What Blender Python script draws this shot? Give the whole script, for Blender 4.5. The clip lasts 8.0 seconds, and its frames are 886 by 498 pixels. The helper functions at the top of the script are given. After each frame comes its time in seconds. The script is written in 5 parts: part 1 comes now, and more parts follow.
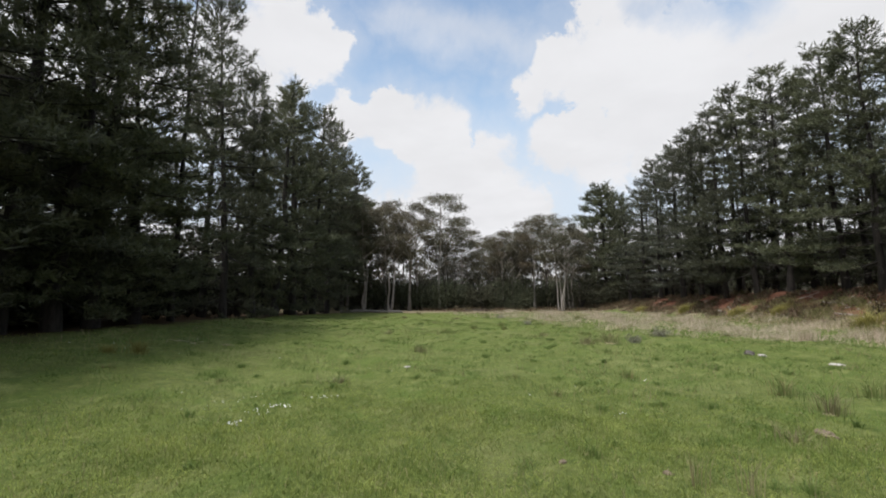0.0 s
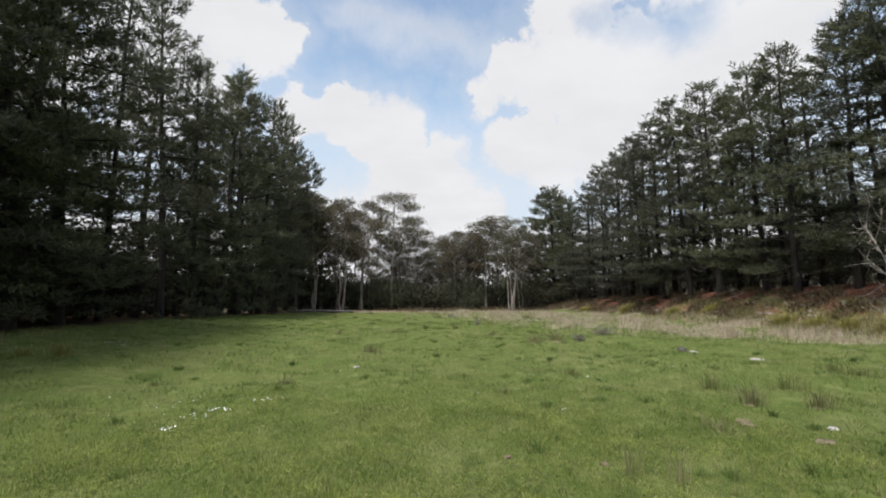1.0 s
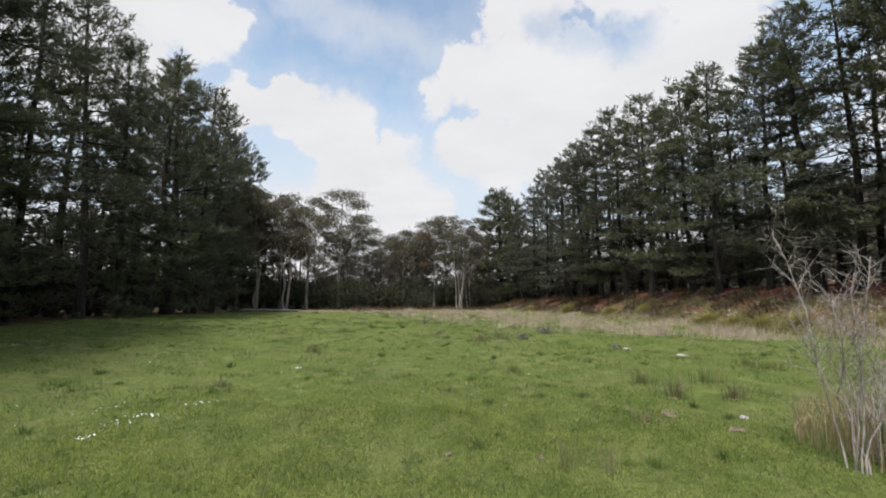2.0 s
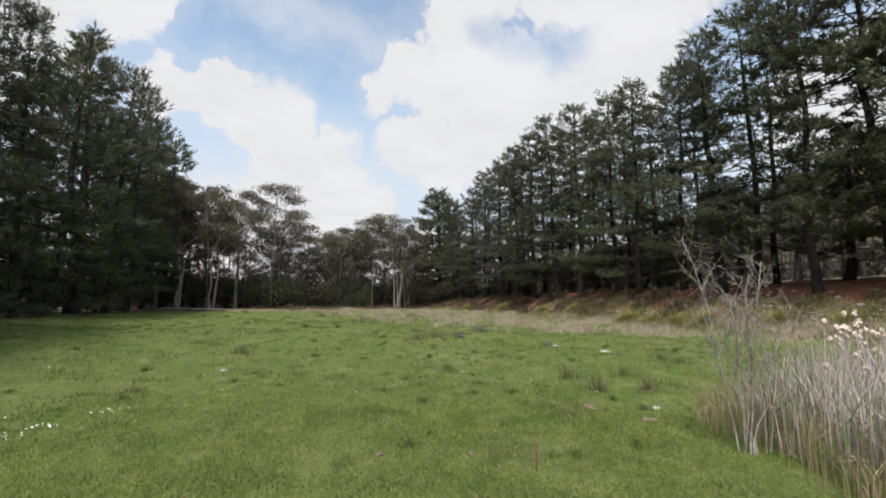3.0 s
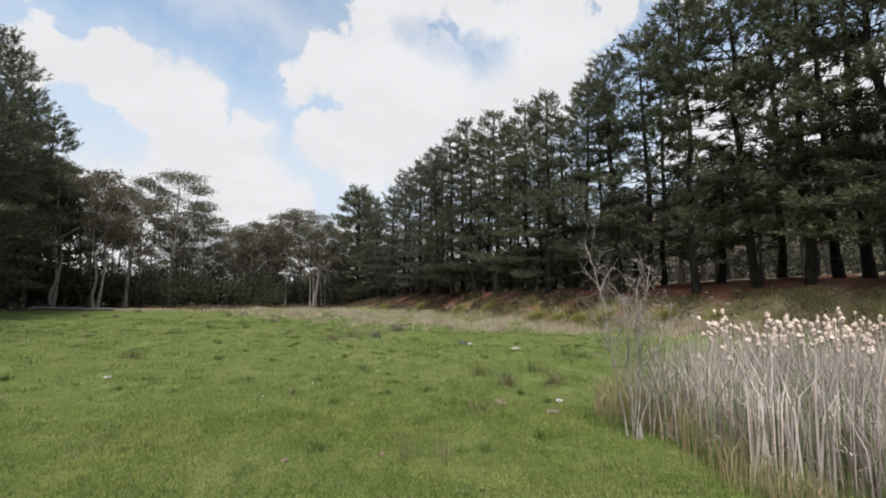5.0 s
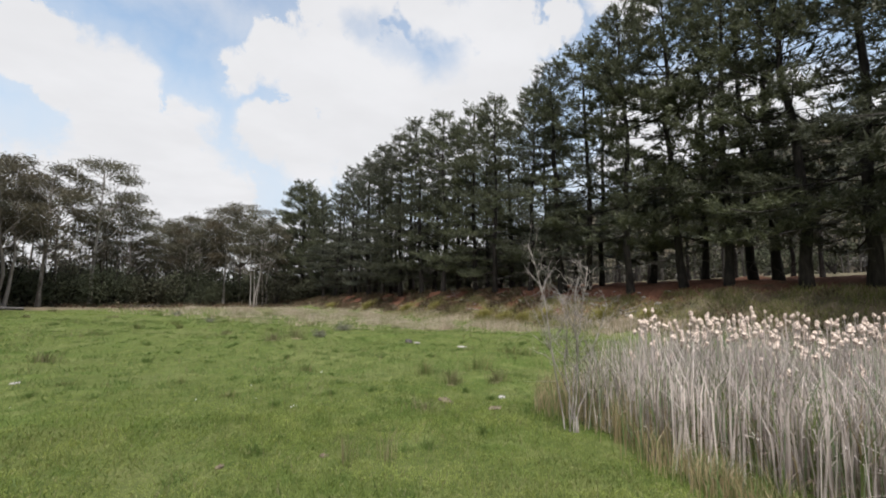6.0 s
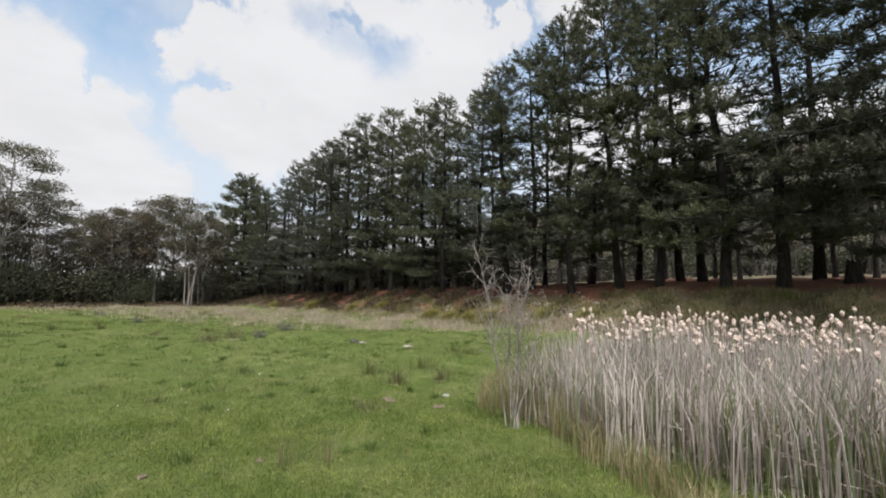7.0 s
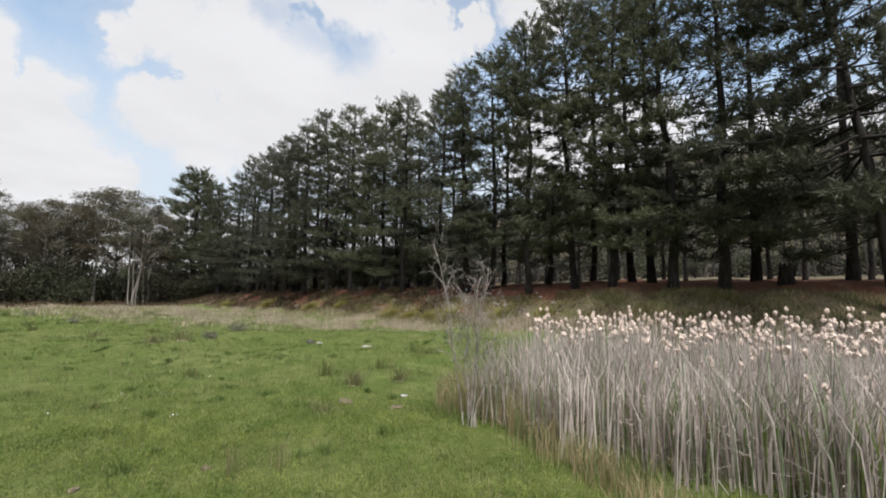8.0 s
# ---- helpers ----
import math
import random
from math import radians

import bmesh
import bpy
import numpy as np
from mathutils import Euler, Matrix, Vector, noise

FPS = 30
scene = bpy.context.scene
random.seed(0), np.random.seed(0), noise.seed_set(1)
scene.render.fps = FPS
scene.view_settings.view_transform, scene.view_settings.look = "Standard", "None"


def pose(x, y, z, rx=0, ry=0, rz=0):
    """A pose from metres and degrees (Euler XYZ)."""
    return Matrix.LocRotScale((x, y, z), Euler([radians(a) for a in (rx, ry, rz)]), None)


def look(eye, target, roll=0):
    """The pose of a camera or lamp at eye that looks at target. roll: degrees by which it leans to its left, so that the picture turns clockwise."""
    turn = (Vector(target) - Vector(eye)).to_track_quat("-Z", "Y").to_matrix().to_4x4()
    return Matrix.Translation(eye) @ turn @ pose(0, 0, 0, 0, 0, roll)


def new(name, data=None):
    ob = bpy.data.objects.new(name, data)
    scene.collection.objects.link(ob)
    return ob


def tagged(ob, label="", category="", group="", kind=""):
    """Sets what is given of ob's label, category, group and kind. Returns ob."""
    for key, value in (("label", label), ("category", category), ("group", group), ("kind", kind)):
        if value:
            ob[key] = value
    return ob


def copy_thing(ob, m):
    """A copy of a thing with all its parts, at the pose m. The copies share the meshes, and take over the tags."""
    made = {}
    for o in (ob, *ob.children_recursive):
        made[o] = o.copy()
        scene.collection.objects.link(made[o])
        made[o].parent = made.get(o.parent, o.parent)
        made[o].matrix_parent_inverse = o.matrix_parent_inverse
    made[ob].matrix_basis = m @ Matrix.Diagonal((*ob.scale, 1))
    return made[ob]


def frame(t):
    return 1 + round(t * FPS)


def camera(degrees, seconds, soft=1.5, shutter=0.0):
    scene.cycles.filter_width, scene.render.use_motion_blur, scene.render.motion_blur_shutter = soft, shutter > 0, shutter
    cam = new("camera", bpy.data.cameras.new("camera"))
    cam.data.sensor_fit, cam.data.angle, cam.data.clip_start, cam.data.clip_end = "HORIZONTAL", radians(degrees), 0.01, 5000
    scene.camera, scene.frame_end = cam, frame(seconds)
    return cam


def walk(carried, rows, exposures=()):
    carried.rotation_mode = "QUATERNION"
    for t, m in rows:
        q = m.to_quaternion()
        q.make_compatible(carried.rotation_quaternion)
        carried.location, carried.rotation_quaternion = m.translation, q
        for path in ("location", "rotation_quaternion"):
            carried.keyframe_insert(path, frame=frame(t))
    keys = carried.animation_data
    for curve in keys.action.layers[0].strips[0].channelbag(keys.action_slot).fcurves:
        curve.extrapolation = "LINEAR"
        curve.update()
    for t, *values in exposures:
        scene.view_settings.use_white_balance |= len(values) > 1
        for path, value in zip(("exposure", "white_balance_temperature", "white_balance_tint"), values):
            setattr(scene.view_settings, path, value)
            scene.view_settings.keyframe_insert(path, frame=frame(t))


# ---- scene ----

# ---------------------------------------------------------------- camera
cam = camera(90.6, 8.0, soft=1.9)


def aim(x, y, z, yaw, pitch, roll):
    a, b = radians(yaw), radians(pitch)
    ahead = Vector((-math.sin(a) * math.cos(b), math.cos(a) * math.cos(b), math.sin(b)))
    return look((x, y, z), Vector((x, y, z)) + ahead, roll)


PATH = [
    (0.0, aim(0.000, 0.000, 1.606, 0.05, 6.02, -0.33)),
    (0.5, aim(0.017, 0.004, 1.600, -2.86, 6.01, -0.24)),
    (1.0, aim(0.037, 0.001, 1.595, -6.06, 5.97, -0.14)),
    (1.5, aim(0.058, -0.007, 1.596, -9.04, 5.93, -0.03)),
    (3.0, aim(0.117, -0.048, 1.599, -20.62, 5.78, 0.38)),
    (3.5, aim(0.134, -0.048, 1.605, -23.75, 5.76, 0.47)),
    (4.0, aim(0.145, -0.049, 1.601, -26.32, 5.77, 0.58)),
    (4.5, aim(0.158, -0.051, 1.598, -28.40, 5.77, 0.62)),
    (6.0, aim(0.168, -0.081, 1.601, -37.80, 5.72, 0.89)),
    (6.5, aim(0.188, -0.087, 1.598, -41.37, 5.73, 1.03)),
    (7.0, aim(0.199, -0.091, 1.595, -44.54, 5.77, 1.16)),
    (7.5, aim(0.213, -0.092, 1.594, -47.10, 5.80, 1.25)),
    (8.0, aim(0.225, -0.089, 1.597, -49.66, 5.84, 1.35)),
]
walk(cam, PATH)

# ---------------------------------------------------------------- light
SUN_AZ, SUN_EL = 137.0, 66.0          # azimuth to the left of the y axis, elevation
EXPOSURE = 0.25
scene.view_settings.exposure = EXPOSURE


def way(az, el):
    a, e = radians(az), radians(el)
    return Vector((-math.sin(a) * math.cos(e), math.cos(a) * math.cos(e), math.sin(e)))


sun = new("sun", bpy.data.lights.new("sun", "SUN"))
sun.data.energy, sun.data.angle, sun.data.color = 4.5, radians(13), (1.0, 0.965, 0.935)
sun.matrix_world = look((0, 0, 60), Vector((0, 0, 60)) - way(SUN_AZ, SUN_EL))


class Tree:
    """Short notation for node trees."""

    def __init__(self, nodes, links):
        self.nodes, self.links = nodes, links

    def node(self, kind, operation=None):
        n = self.nodes.new(kind)
        if operation:
            n.operation = operation
        return n

    def put(self, socket, v):
        if isinstance(v, bpy.types.NodeSocket):
            self.links.new(v, socket)
        else:
            socket.default_value = v

    def math(self, op, a, b=0.0, c=0.0, clamp=False):
        n = self.node("ShaderNodeMath", op)
        n.use_clamp = clamp
        for i, v in enumerate((a, b, c)):
            self.put(n.inputs[i], v)
        return n.outputs[0]

    def step(self, v, low, high, to0=0.0, to1=1.0):
        n = self.node("ShaderNodeMapRange")
        n.interpolation_type = "SMOOTHSTEP"
        for i, q in enumerate((v, low, high, to0, to1)):
            self.put(n.inputs[i], q)
        return n.outputs[0]

    def noise(self, where, scale, detail=4.0, rough=0.55, distort=0.0):
        n = self.node("ShaderNodeTexNoise")
        self.put(n.inputs["Vector"], where)
        self.put(n.inputs["Scale"], scale)
        self.put(n.inputs["Detail"], detail)
        self.put(n.inputs["Roughness"], rough)
        self.put(n.inputs["Distortion"], distort)
        return n.outputs[0]

    def mix(self, f, a, b, mode="MIX"):
        n = self.node("ShaderNodeMix")
        n.data_type, n.blend_type = "RGBA", mode
        self.put(n.inputs[0], f)
        self.put(n.inputs[6], a if not isinstance(a, tuple) else (*a, 1))
        self.put(n.inputs[7], b if not isinstance(b, tuple) else (*b, 1))
        return n.outputs[2]

    def dot(self, a, b):
        n = self.node("ShaderNodeVectorMath", operation="DOT_PRODUCT")
        self.put(n.inputs[0], a)
        self.put(n.inputs[1], b)
        return n.outputs["Value"]


# The sky: blue with banks of white cloud, each lobe an azimuth, an elevation and a radius; haze lobes are thin.
WEST_BANK = [
    (19.7, 29.6, 5.1), (23.1, 30.2, 4.0), (15.8, 29.2, 2.6), (27.3, 24.1, 8.7), (12.9, 22.0, 3.2), (7.1, 22.3, 3.6), (1.4, 21.1, 4.1),
    (-1.3, 20.2, 3.2), (4.8, 20.5, 3.5), (-4.6, 15.5, 5.0), (0.3, 13.8, 5.1), (-9.0, 10.0, 6.1), (-1.2, 7.6, 7.3), (7.0, 7.6, 6.5),
    (-5.6, 14.0, 4.1),
]
MIDDLE_BANK = [
    (-21.8, 23.6, 3.0),
    (-11.2, 25.4, 2.8), (-15.3, 28.0, 3.4), (-19.9, 27.8, 5.2), (-22.3, 32.6, 3.9), (-26.3, 24.0, 7.0), (-32.8, 23.8, 6.2), (-31.2, 29.5, 2.9),
    (-15.0, 18.8, 3.5), (-19.5, 18.6, 4.7), (-24.1, 19.1, 5.6), (-29.0, 17.4, 5.9), (-26.8, 26.6, 6.6), (-19.3, 19.0, 4.6), (-30.0, 35.6, 4.0),
    (-25.5, 35.6, 4.0),
]
EAST_BANK = [
    (-35.2, 19.2, 6.4), (-41.2, 22.5, 4.2), (-42.0, 24.7, 7.3), (-46.4, 30.1, 6.4), (-53.0, 33.0, 2.6), (-42.3, 34.0, 4.2), (-61.4, 34.2, 3.6),
    (-48.6, 27.6, 3.4), (-63.9, 18.0, 6.1), (-74.1, 18.5, 5.9), (-85.4, 17.2, 3.5), (-92.4, 16.9, 3.5), (-35.0, 35.0, 3.8), (-39.5, 33.5, 3.4),
]
# the same broken cover goes on all round and overhead
AROUND = [(50 + 37 * k, 24 + 9 * math.sin(k * 2.1), 17 + 4 * math.sin(k * 1.3)) for k in range(6)] + [(72 * k - 30, 58 + 4 * math.sin(k), 14) for k in range(5)]
CLOUDS = WEST_BANK + MIDDLE_BANK + EAST_BANK + AROUND
HAZE = [(8.0 - 1.4 * k, 33.4 - 0.22 * k, 3.0 + 0.05 * k) for k in range(16)]
HOLES = [(-24.5 - 1.1 * k, 31.4 - 0.018 * k * k, 1.7 + 0.06 * k) for k in range(13)]
world = bpy.data.worlds.new("world")
scene.world = world
world.use_nodes = True
world.node_tree.nodes.clear()
w = Tree(world.node_tree.nodes, world.node_tree.links)
sky = w.node("ShaderNodeTexSky")
sky.sky_type, sky.sun_disc = "NISHITA", False
sky.sun_elevation, sky.sun_rotation = radians(SUN_EL), radians(-SUN_AZ)
sky.air_density, sky.dust_density, sky.ozone_density = 1.0, 1.5, 1.0
view = w.node("ShaderNodeTexCoord").outputs["Generated"]
height = w.dot(view, (0, 0, 1))
flat = w.node("ShaderNodeVectorMath", operation="DIVIDE")
w.put(flat.inputs[0], view)
up = w.node("ShaderNodeCombineXYZ")
for i in range(3):
    w.put(up.inputs[i], w.math("MAXIMUM", w.math("ADD", height, 0.12), 0.05))
w.put(flat.inputs[1], up.outputs[0])
ragged = w.math("SUBTRACT", w.noise(view, 16.0, 9, 0.68, 0.3), 0.5)
lumpy = w.math("SUBTRACT", w.noise(view, 6.5, 3, 0.5), 0.5)
swirl = w.node("ShaderNodeTexNoise")
w.put(swirl.inputs["Vector"], view)
swirl.inputs["Scale"].default_value, swirl.inputs["Detail"].default_value = 11.0, 5.0
shift = w.node("ShaderNodeVectorMath", operation="MULTIPLY_ADD")
w.put(shift.inputs[0], swirl.outputs[1])
shift.inputs[1].default_value = (0.13, 0.13, 0.13)
w.put(shift.inputs[2], view)
bent = w.node("ShaderNodeVectorMath", operation="ADD")
w.put(bent.inputs[0], shift.outputs[0])
bent.inputs[1].default_value = (-0.065, -0.065, -0.065)
bent_view = w.node("ShaderNodeVectorMath", operation="NORMALIZE")
w.put(bent_view.inputs[0], bent.outputs[0])
stray = bent_view.outputs[0]


def lobes(rows):
    """How deep a direction lies inside the nearest lobe: 1 at its centre, 0 at its rim."""
    best = -1.0
    for az, el, size in rows:
        off = w.math("ARCCOSINE", w.math("MINIMUM", w.dot(stray, way(az, el)), 0.99999))
        best = w.math("MAXIMUM", best, w.math("MULTIPLY_ADD", off, -1.0 / radians(size), 1.0))
    return best


depth = w.math("MAXIMUM", lobes(CLOUDS), w.step(height, 0.10, 0.22, 0.6, -1.0))
depth = w.math("ADD", depth, w.math("ADD", w.math("MULTIPLY", ragged, 1.6), w.math("MULTIPLY", lumpy, 0.7)))
thin_cloud = w.math("MULTIPLY", w.step(w.math("ADD", lobes(HAZE), w.math("MULTIPLY", ragged, 1.2)), -0.4, 1.1), 0.5)
gap = w.step(w.math("ADD", lobes(HOLES), w.math("MULTIPLY", ragged, 1.4)), -0.5, 1.1, 1.0, 0.5)
rim = w.step(w.noise(view, 7.0, 2), 0.40, 0.62, 0.13, 0.45)
halo = w.math("MULTIPLY", w.step(depth, -1.1, 0.1), 0.28)
cloud = w.math("MULTIPLY", w.math("MAXIMUM", w.step(depth, w.math("MULTIPLY", rim, -1.0), rim), w.math("MAXIMUM", thin_cloud, halo)), gap)
tone = w.step(w.noise(flat.outputs[0], 2.3, 6), 0.3, 0.7, 0.93, 1.0)
white = w.node("ShaderNodeCombineColor")
for i, v in enumerate((0.722, 0.724, 0.745)):
    w.put(white.inputs[i], w.math("MULTIPLY", tone, v))
blue = w.node("ShaderNodeVectorMath", operation="SCALE")
w.put(blue.inputs[0], sky.outputs[0])
w.put(blue.inputs["Scale"], 0.15)
veil = w.mix(w.step(height, 0.22, 0.62, 0.8, 0.3), blue.outputs[0], (0.46, 0.63, 0.82))
back = w.node("ShaderNodeBackground")
pale = w.mix(w.step(height, 0.18, 0.46, 0.6, 0.0), veil, (0.66, 0.70, 0.745))
w.put(back.inputs[0], w.mix(cloud, pale, white.outputs[0]))
back.inputs[1].default_value = 1.0
w.links.new(back.outputs[0], w.node("ShaderNodeOutputWorld").inputs[0])


# ---------------------------------------------------------------- materials
def material(name):
    m = bpy.data.materials.new(name)
    m.use_nodes = True
    m.node_tree.nodes.clear()
    return m, Tree(m.node_tree.nodes, m.node_tree.links)


def finish(t, colour, rough=0.7, bump=None, thin=0.0, spec=0.3, strength=0.5, distance=0.02):
    """Principled surface; thin adds light that shines through leaves."""
    p = t.node("ShaderNodeBsdfPrincipled")
    t.put(p.inputs["Base Color"], colour if not isinstance(colour, tuple) else (*colour, 1))
    t.put(p.inputs["Roughness"], rough)
    p.inputs["Specular IOR Level"].default_value = spec
    if bump is not None:
        b = t.node("ShaderNodeBump")
        b.inputs["Strength"].default_value, b.inputs["Distance"].default_value = strength, distance
        t.put(b.inputs["Height"], bump)
        t.links.new(b.outputs[0], p.inputs["Normal"])
    out = t.node("ShaderNodeOutputMaterial")
    if thin:
        s, x = t.node("ShaderNodeBsdfTranslucent"), t.node("ShaderNodeMixShader")
        t.put(s.inputs[0], colour if not isinstance(colour, tuple) else (*colour, 1))
        x.inputs[0].default_value = thin
        t.links.new(p.outputs[0], x.inputs[1])
        t.links.new(s.outputs[0], x.inputs[2])
        t.links.new(x.outputs[0], out.inputs[0])
    else:
        t.links.new(p.outputs[0], out.inputs[0])


def leafy(name, dark, light, thin=0.3, rough=0.55, patch=0.6, third=None, spec=0.25, plant_tone=None, fields=()):
    """Leaves, needles and blades: every piece its own tone, patches over the place, and a tone for each plant."""
    m, t = material(name)
    geo = t.node("ShaderNodeNewGeometry")
    one = geo.outputs["Random Per Island"]
    broad = t.noise(geo.outputs["Position"], patch, 4)
    c = t.mix(t.math("ADD", t.math("MULTIPLY", one, 0.55), t.step(broad, 0.34, 0.68, 0.0, 0.55), clamp=True), dark, light)
    if plant_tone:
        own = t.node("ShaderNodeObjectInfo").outputs["Random"]
        c = t.mix(t.step(own, 0.3, 1.0, 0.0, 0.75), c, t.mix(one, tuple(v * 0.5 for v in plant_tone), plant_tone))
    for scale, low, high, amount, tone in fields:
        c = t.mix(t.step(t.noise(geo.outputs["Position"], scale, 5, 0.6), low, high, 0.0, amount), c, t.mix(one, tuple(v * 0.6 for v in tone), tone))
    if third:
        c = t.mix(t.step(t.math("FRACT", t.math("MULTIPLY", one, 7.31)), 1 - third[1], 1 - third[1] + 0.05), c, third[0])
    finish(t, c, rough, thin=thin, spec=spec)
    return m


def barky(name, dark, light, scale=9.0, stretch=0.18, rough=0.85, moss=None):
    m, t = material(name)
    c = t.node("ShaderNodeTexCoord").outputs["Object"]
    s = t.node("ShaderNodeMapping")
    s.inputs["Scale"].default_value = (1, 1, stretch)
    t.put(s.inputs[0], c)
    a, b = t.noise(s.outputs[0], scale, 8, 0.65), t.noise(c, 1.3, 4)
    colour = t.mix(t.step(a, 0.35, 0.68), dark, light)
    colour = t.mix(t.step(b, 0.45, 0.75, 0.0, 0.6), colour, moss or dark)
    finish(t, colour, rough, bump=a, strength=0.9, distance=0.03)
    return m


# East of the field a bank climbs to a row of pines; EAST points at right angles to that row.
EAST = (0.9994, 0.0349)
WEST = (-0.9976, 0.0698)


# Mottling of the turf: scale, threshold, amount and colour.
FIELDS = ((0.30, 0.47, 0.66, 0.3, (0.262, 0.268, 0.118)), (0.9, 0.48, 0.64, 0.45, (0.120, 0.190, 0.040)), (2.4, 0.50, 0.66, 0.5, (0.268, 0.300, 0.110)), (3.3, 0.54, 0.68, 0.45, (0.090, 0.142, 0.034)))


def ground_material():
    m, t = material("ground")
    at = t.node("ShaderNodeNewGeometry").outputs["Position"]
    fine, mid, broad, grain = t.noise(at, 9, 8, 0.7), t.noise(at, 1.4, 6), t.noise(at, 0.16, 4), t.noise(at, 60, 4, 0.7)
    green = t.mix(t.step(fine, 0.3, 0.7), (0.062, 0.086, 0.023), (0.125, 0.152, 0.044))
    for scale, low, high, amount, tone in FIELDS:
        green = t.mix(t.step(t.noise(at, scale, 5, 0.6), low, high, 0.0, amount), green, t.mix(fine, tuple(v * 0.5 for v in tone), tuple(v * 0.85 for v in tone)))
    heath = t.mix(t.step(mid, 0.35, 0.62), (0.105, 0.098, 0.058), (0.215, 0.172, 0.118))
    heath = t.mix(t.step(fine, 0.58, 0.75, 0.0, 0.5), heath, (0.20, 0.16, 0.10))
    litter = t.mix(t.step(fine, 0.3, 0.7), (0.085, 0.040, 0.027), (0.210, 0.100, 0.064))
    litter = t.mix(t.step(grain, 0.6, 0.75, 0.0, 0.6), litter, (0.26, 0.17, 0.11))
    wob = t.math("MULTIPLY", t.math("SUBTRACT", mid, 0.5), 3.2)
    east = t.math("ADD", t.dot(at, (*EAST, 0)), wob)
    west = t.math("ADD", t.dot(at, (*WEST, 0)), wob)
    c = t.mix(t.step(east, 16.4, 17.6), green, heath)
    c = t.mix(t.step(t.math("ADD", east, t.step(t.dot(at, (0, 1, 0)), 5.0, 13.0, -1.8, 0.3)), 17.4, 18.6), c, litter)
    c = t.mix(t.step(east, 27.0, 31.0), c, t.mix(fine, (0.075, 0.066, 0.042), (0.175, 0.150, 0.100)))
    far_wood = t.mix(t.step(t.noise(at, 0.22, 7, 0.7), 0.4, 0.62), (0.035, 0.034, 0.022), (0.105, 0.085, 0.060))
    c = t.mix(t.step(east, 48.0, 56.0), c, far_wood)
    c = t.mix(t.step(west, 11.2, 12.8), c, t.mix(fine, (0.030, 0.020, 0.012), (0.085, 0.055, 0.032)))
    north = t.math("ADD", t.dot(at, (0, 1, 0)), wob)
    c = t.mix(t.math("MULTIPLY", t.step(north, 39.5, 42.0), t.step(east, 30.0, 24.0)), c, heath)
    finish(t, c, 0.95, bump=t.math("ADD", fine, t.math("MULTIPLY", grain, 0.4)), strength=0.8, distance=0.05, spec=0.1)
    return m


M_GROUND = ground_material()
M_GRASS = leafy("grass", (0.108, 0.154, 0.038), (0.365, 0.415, 0.122), thin=0.45, patch=1.3, third=((0.38, 0.34, 0.19), 0.07), spec=0.1, rough=0.7,
                fields=FIELDS)
M_RANK = leafy("rank_grass", (0.086, 0.138, 0.036), (0.180, 0.250, 0.074), thin=0.45, patch=1.2, third=((0.30, 0.26, 0.14), 0.05))
M_BANKGRASS = leafy("bank_grass", (0.120, 0.142, 0.048), (0.360, 0.360, 0.150), thin=0.4, patch=0.8, third=((0.44, 0.37, 0.24), 0.34), spec=0.1)
M_STRAW = leafy("straw", (0.39, 0.315, 0.24), (0.72, 0.61, 0.50), thin=0.35, patch=0.6, third=((0.20, 0.21, 0.09), 0.22))
M_OLIVE = leafy("olive_rush", (0.150, 0.140, 0.036), (0.330, 0.300, 0.095), thin=0.35, patch=1.5)
M_TUSSOCK = leafy("tussock", (0.100, 0.145, 0.042), (0.20, 0.245, 0.085), thin=0.35, patch=1.5, third=((0.30, 0.24, 0.13), 0.22))
M_DRYTUFT = leafy("dry_tuft", (0.15, 0.145, 0.070), (0.34, 0.30, 0.18), thin=0.35, patch=1.5, third=((0.08, 0.11, 0.03), 0.3))
M_WISP = leafy("wisp", (0.20, 0.17, 0.09), (0.38, 0.33, 0.20), thin=0.4, patch=1.5, third=((0.12, 0.17, 0.05), 0.3))
M_HEATH = leafy("heath", (0.090, 0.086, 0.050), (0.205, 0.178, 0.115), thin=0.25, patch=0.35, third=((0.20, 0.125, 0.082), 0.3))
M_REED = leafy("reed", (0.155, 0.125, 0.112), (0.84, 0.74, 0.69), thin=0.3, patch=1.4, third=((0.23, 0.29, 0.165), 0.19))
M_REEDLITTER = leafy("reed_litter", (0.10, 0.070, 0.055), (0.36, 0.29, 0.24), thin=0.2, patch=1.2, third=((0.62, 0.55, 0.52), 0.3))
M_OCHRE = leafy("ochre_rush", (0.25, 0.19, 0.10), (0.52, 0.43, 0.26), thin=0.35, patch=0.9, third=((0.17, 0.24, 0.085), 0.35))
M_NEEDLE = leafy("pine_needles", (0.038, 0.046, 0.029), (0.160, 0.172, 0.097), thin=0.34, patch=1.1, rough=0.5, spec=0.35, plant_tone=(0.104, 0.108, 0.080))
M_NEEDLE_GREY = leafy("pine_needles_grey", (0.060, 0.070, 0.054), (0.120, 0.130, 0.098), thin=0.2, patch=0.5, rough=0.6)
M_GUM = leafy("gum_leaves", (0.052, 0.053, 0.038), (0.158, 0.148, 0.098), thin=0.26, patch=0.6, plant_tone=(0.150, 0.116, 0.074), spec=0.25)
M_SCRUB = leafy("scrub_leaves", (0.056, 0.066, 0.042), (0.112, 0.122, 0.076), thin=0.25, patch=0.6, spec=0.1, rough=0.8, plant_tone=(0.100, 0.092, 0.066))
# Scrub leaves with the shade under the western pines put into their colour.
M_SCRUB_SHADED = leafy("shaded_scrub_leaves", (0.010, 0.013, 0.008), (0.030, 0.034, 0.019), thin=0.15, patch=0.6, spec=0.05, rough=0.8)
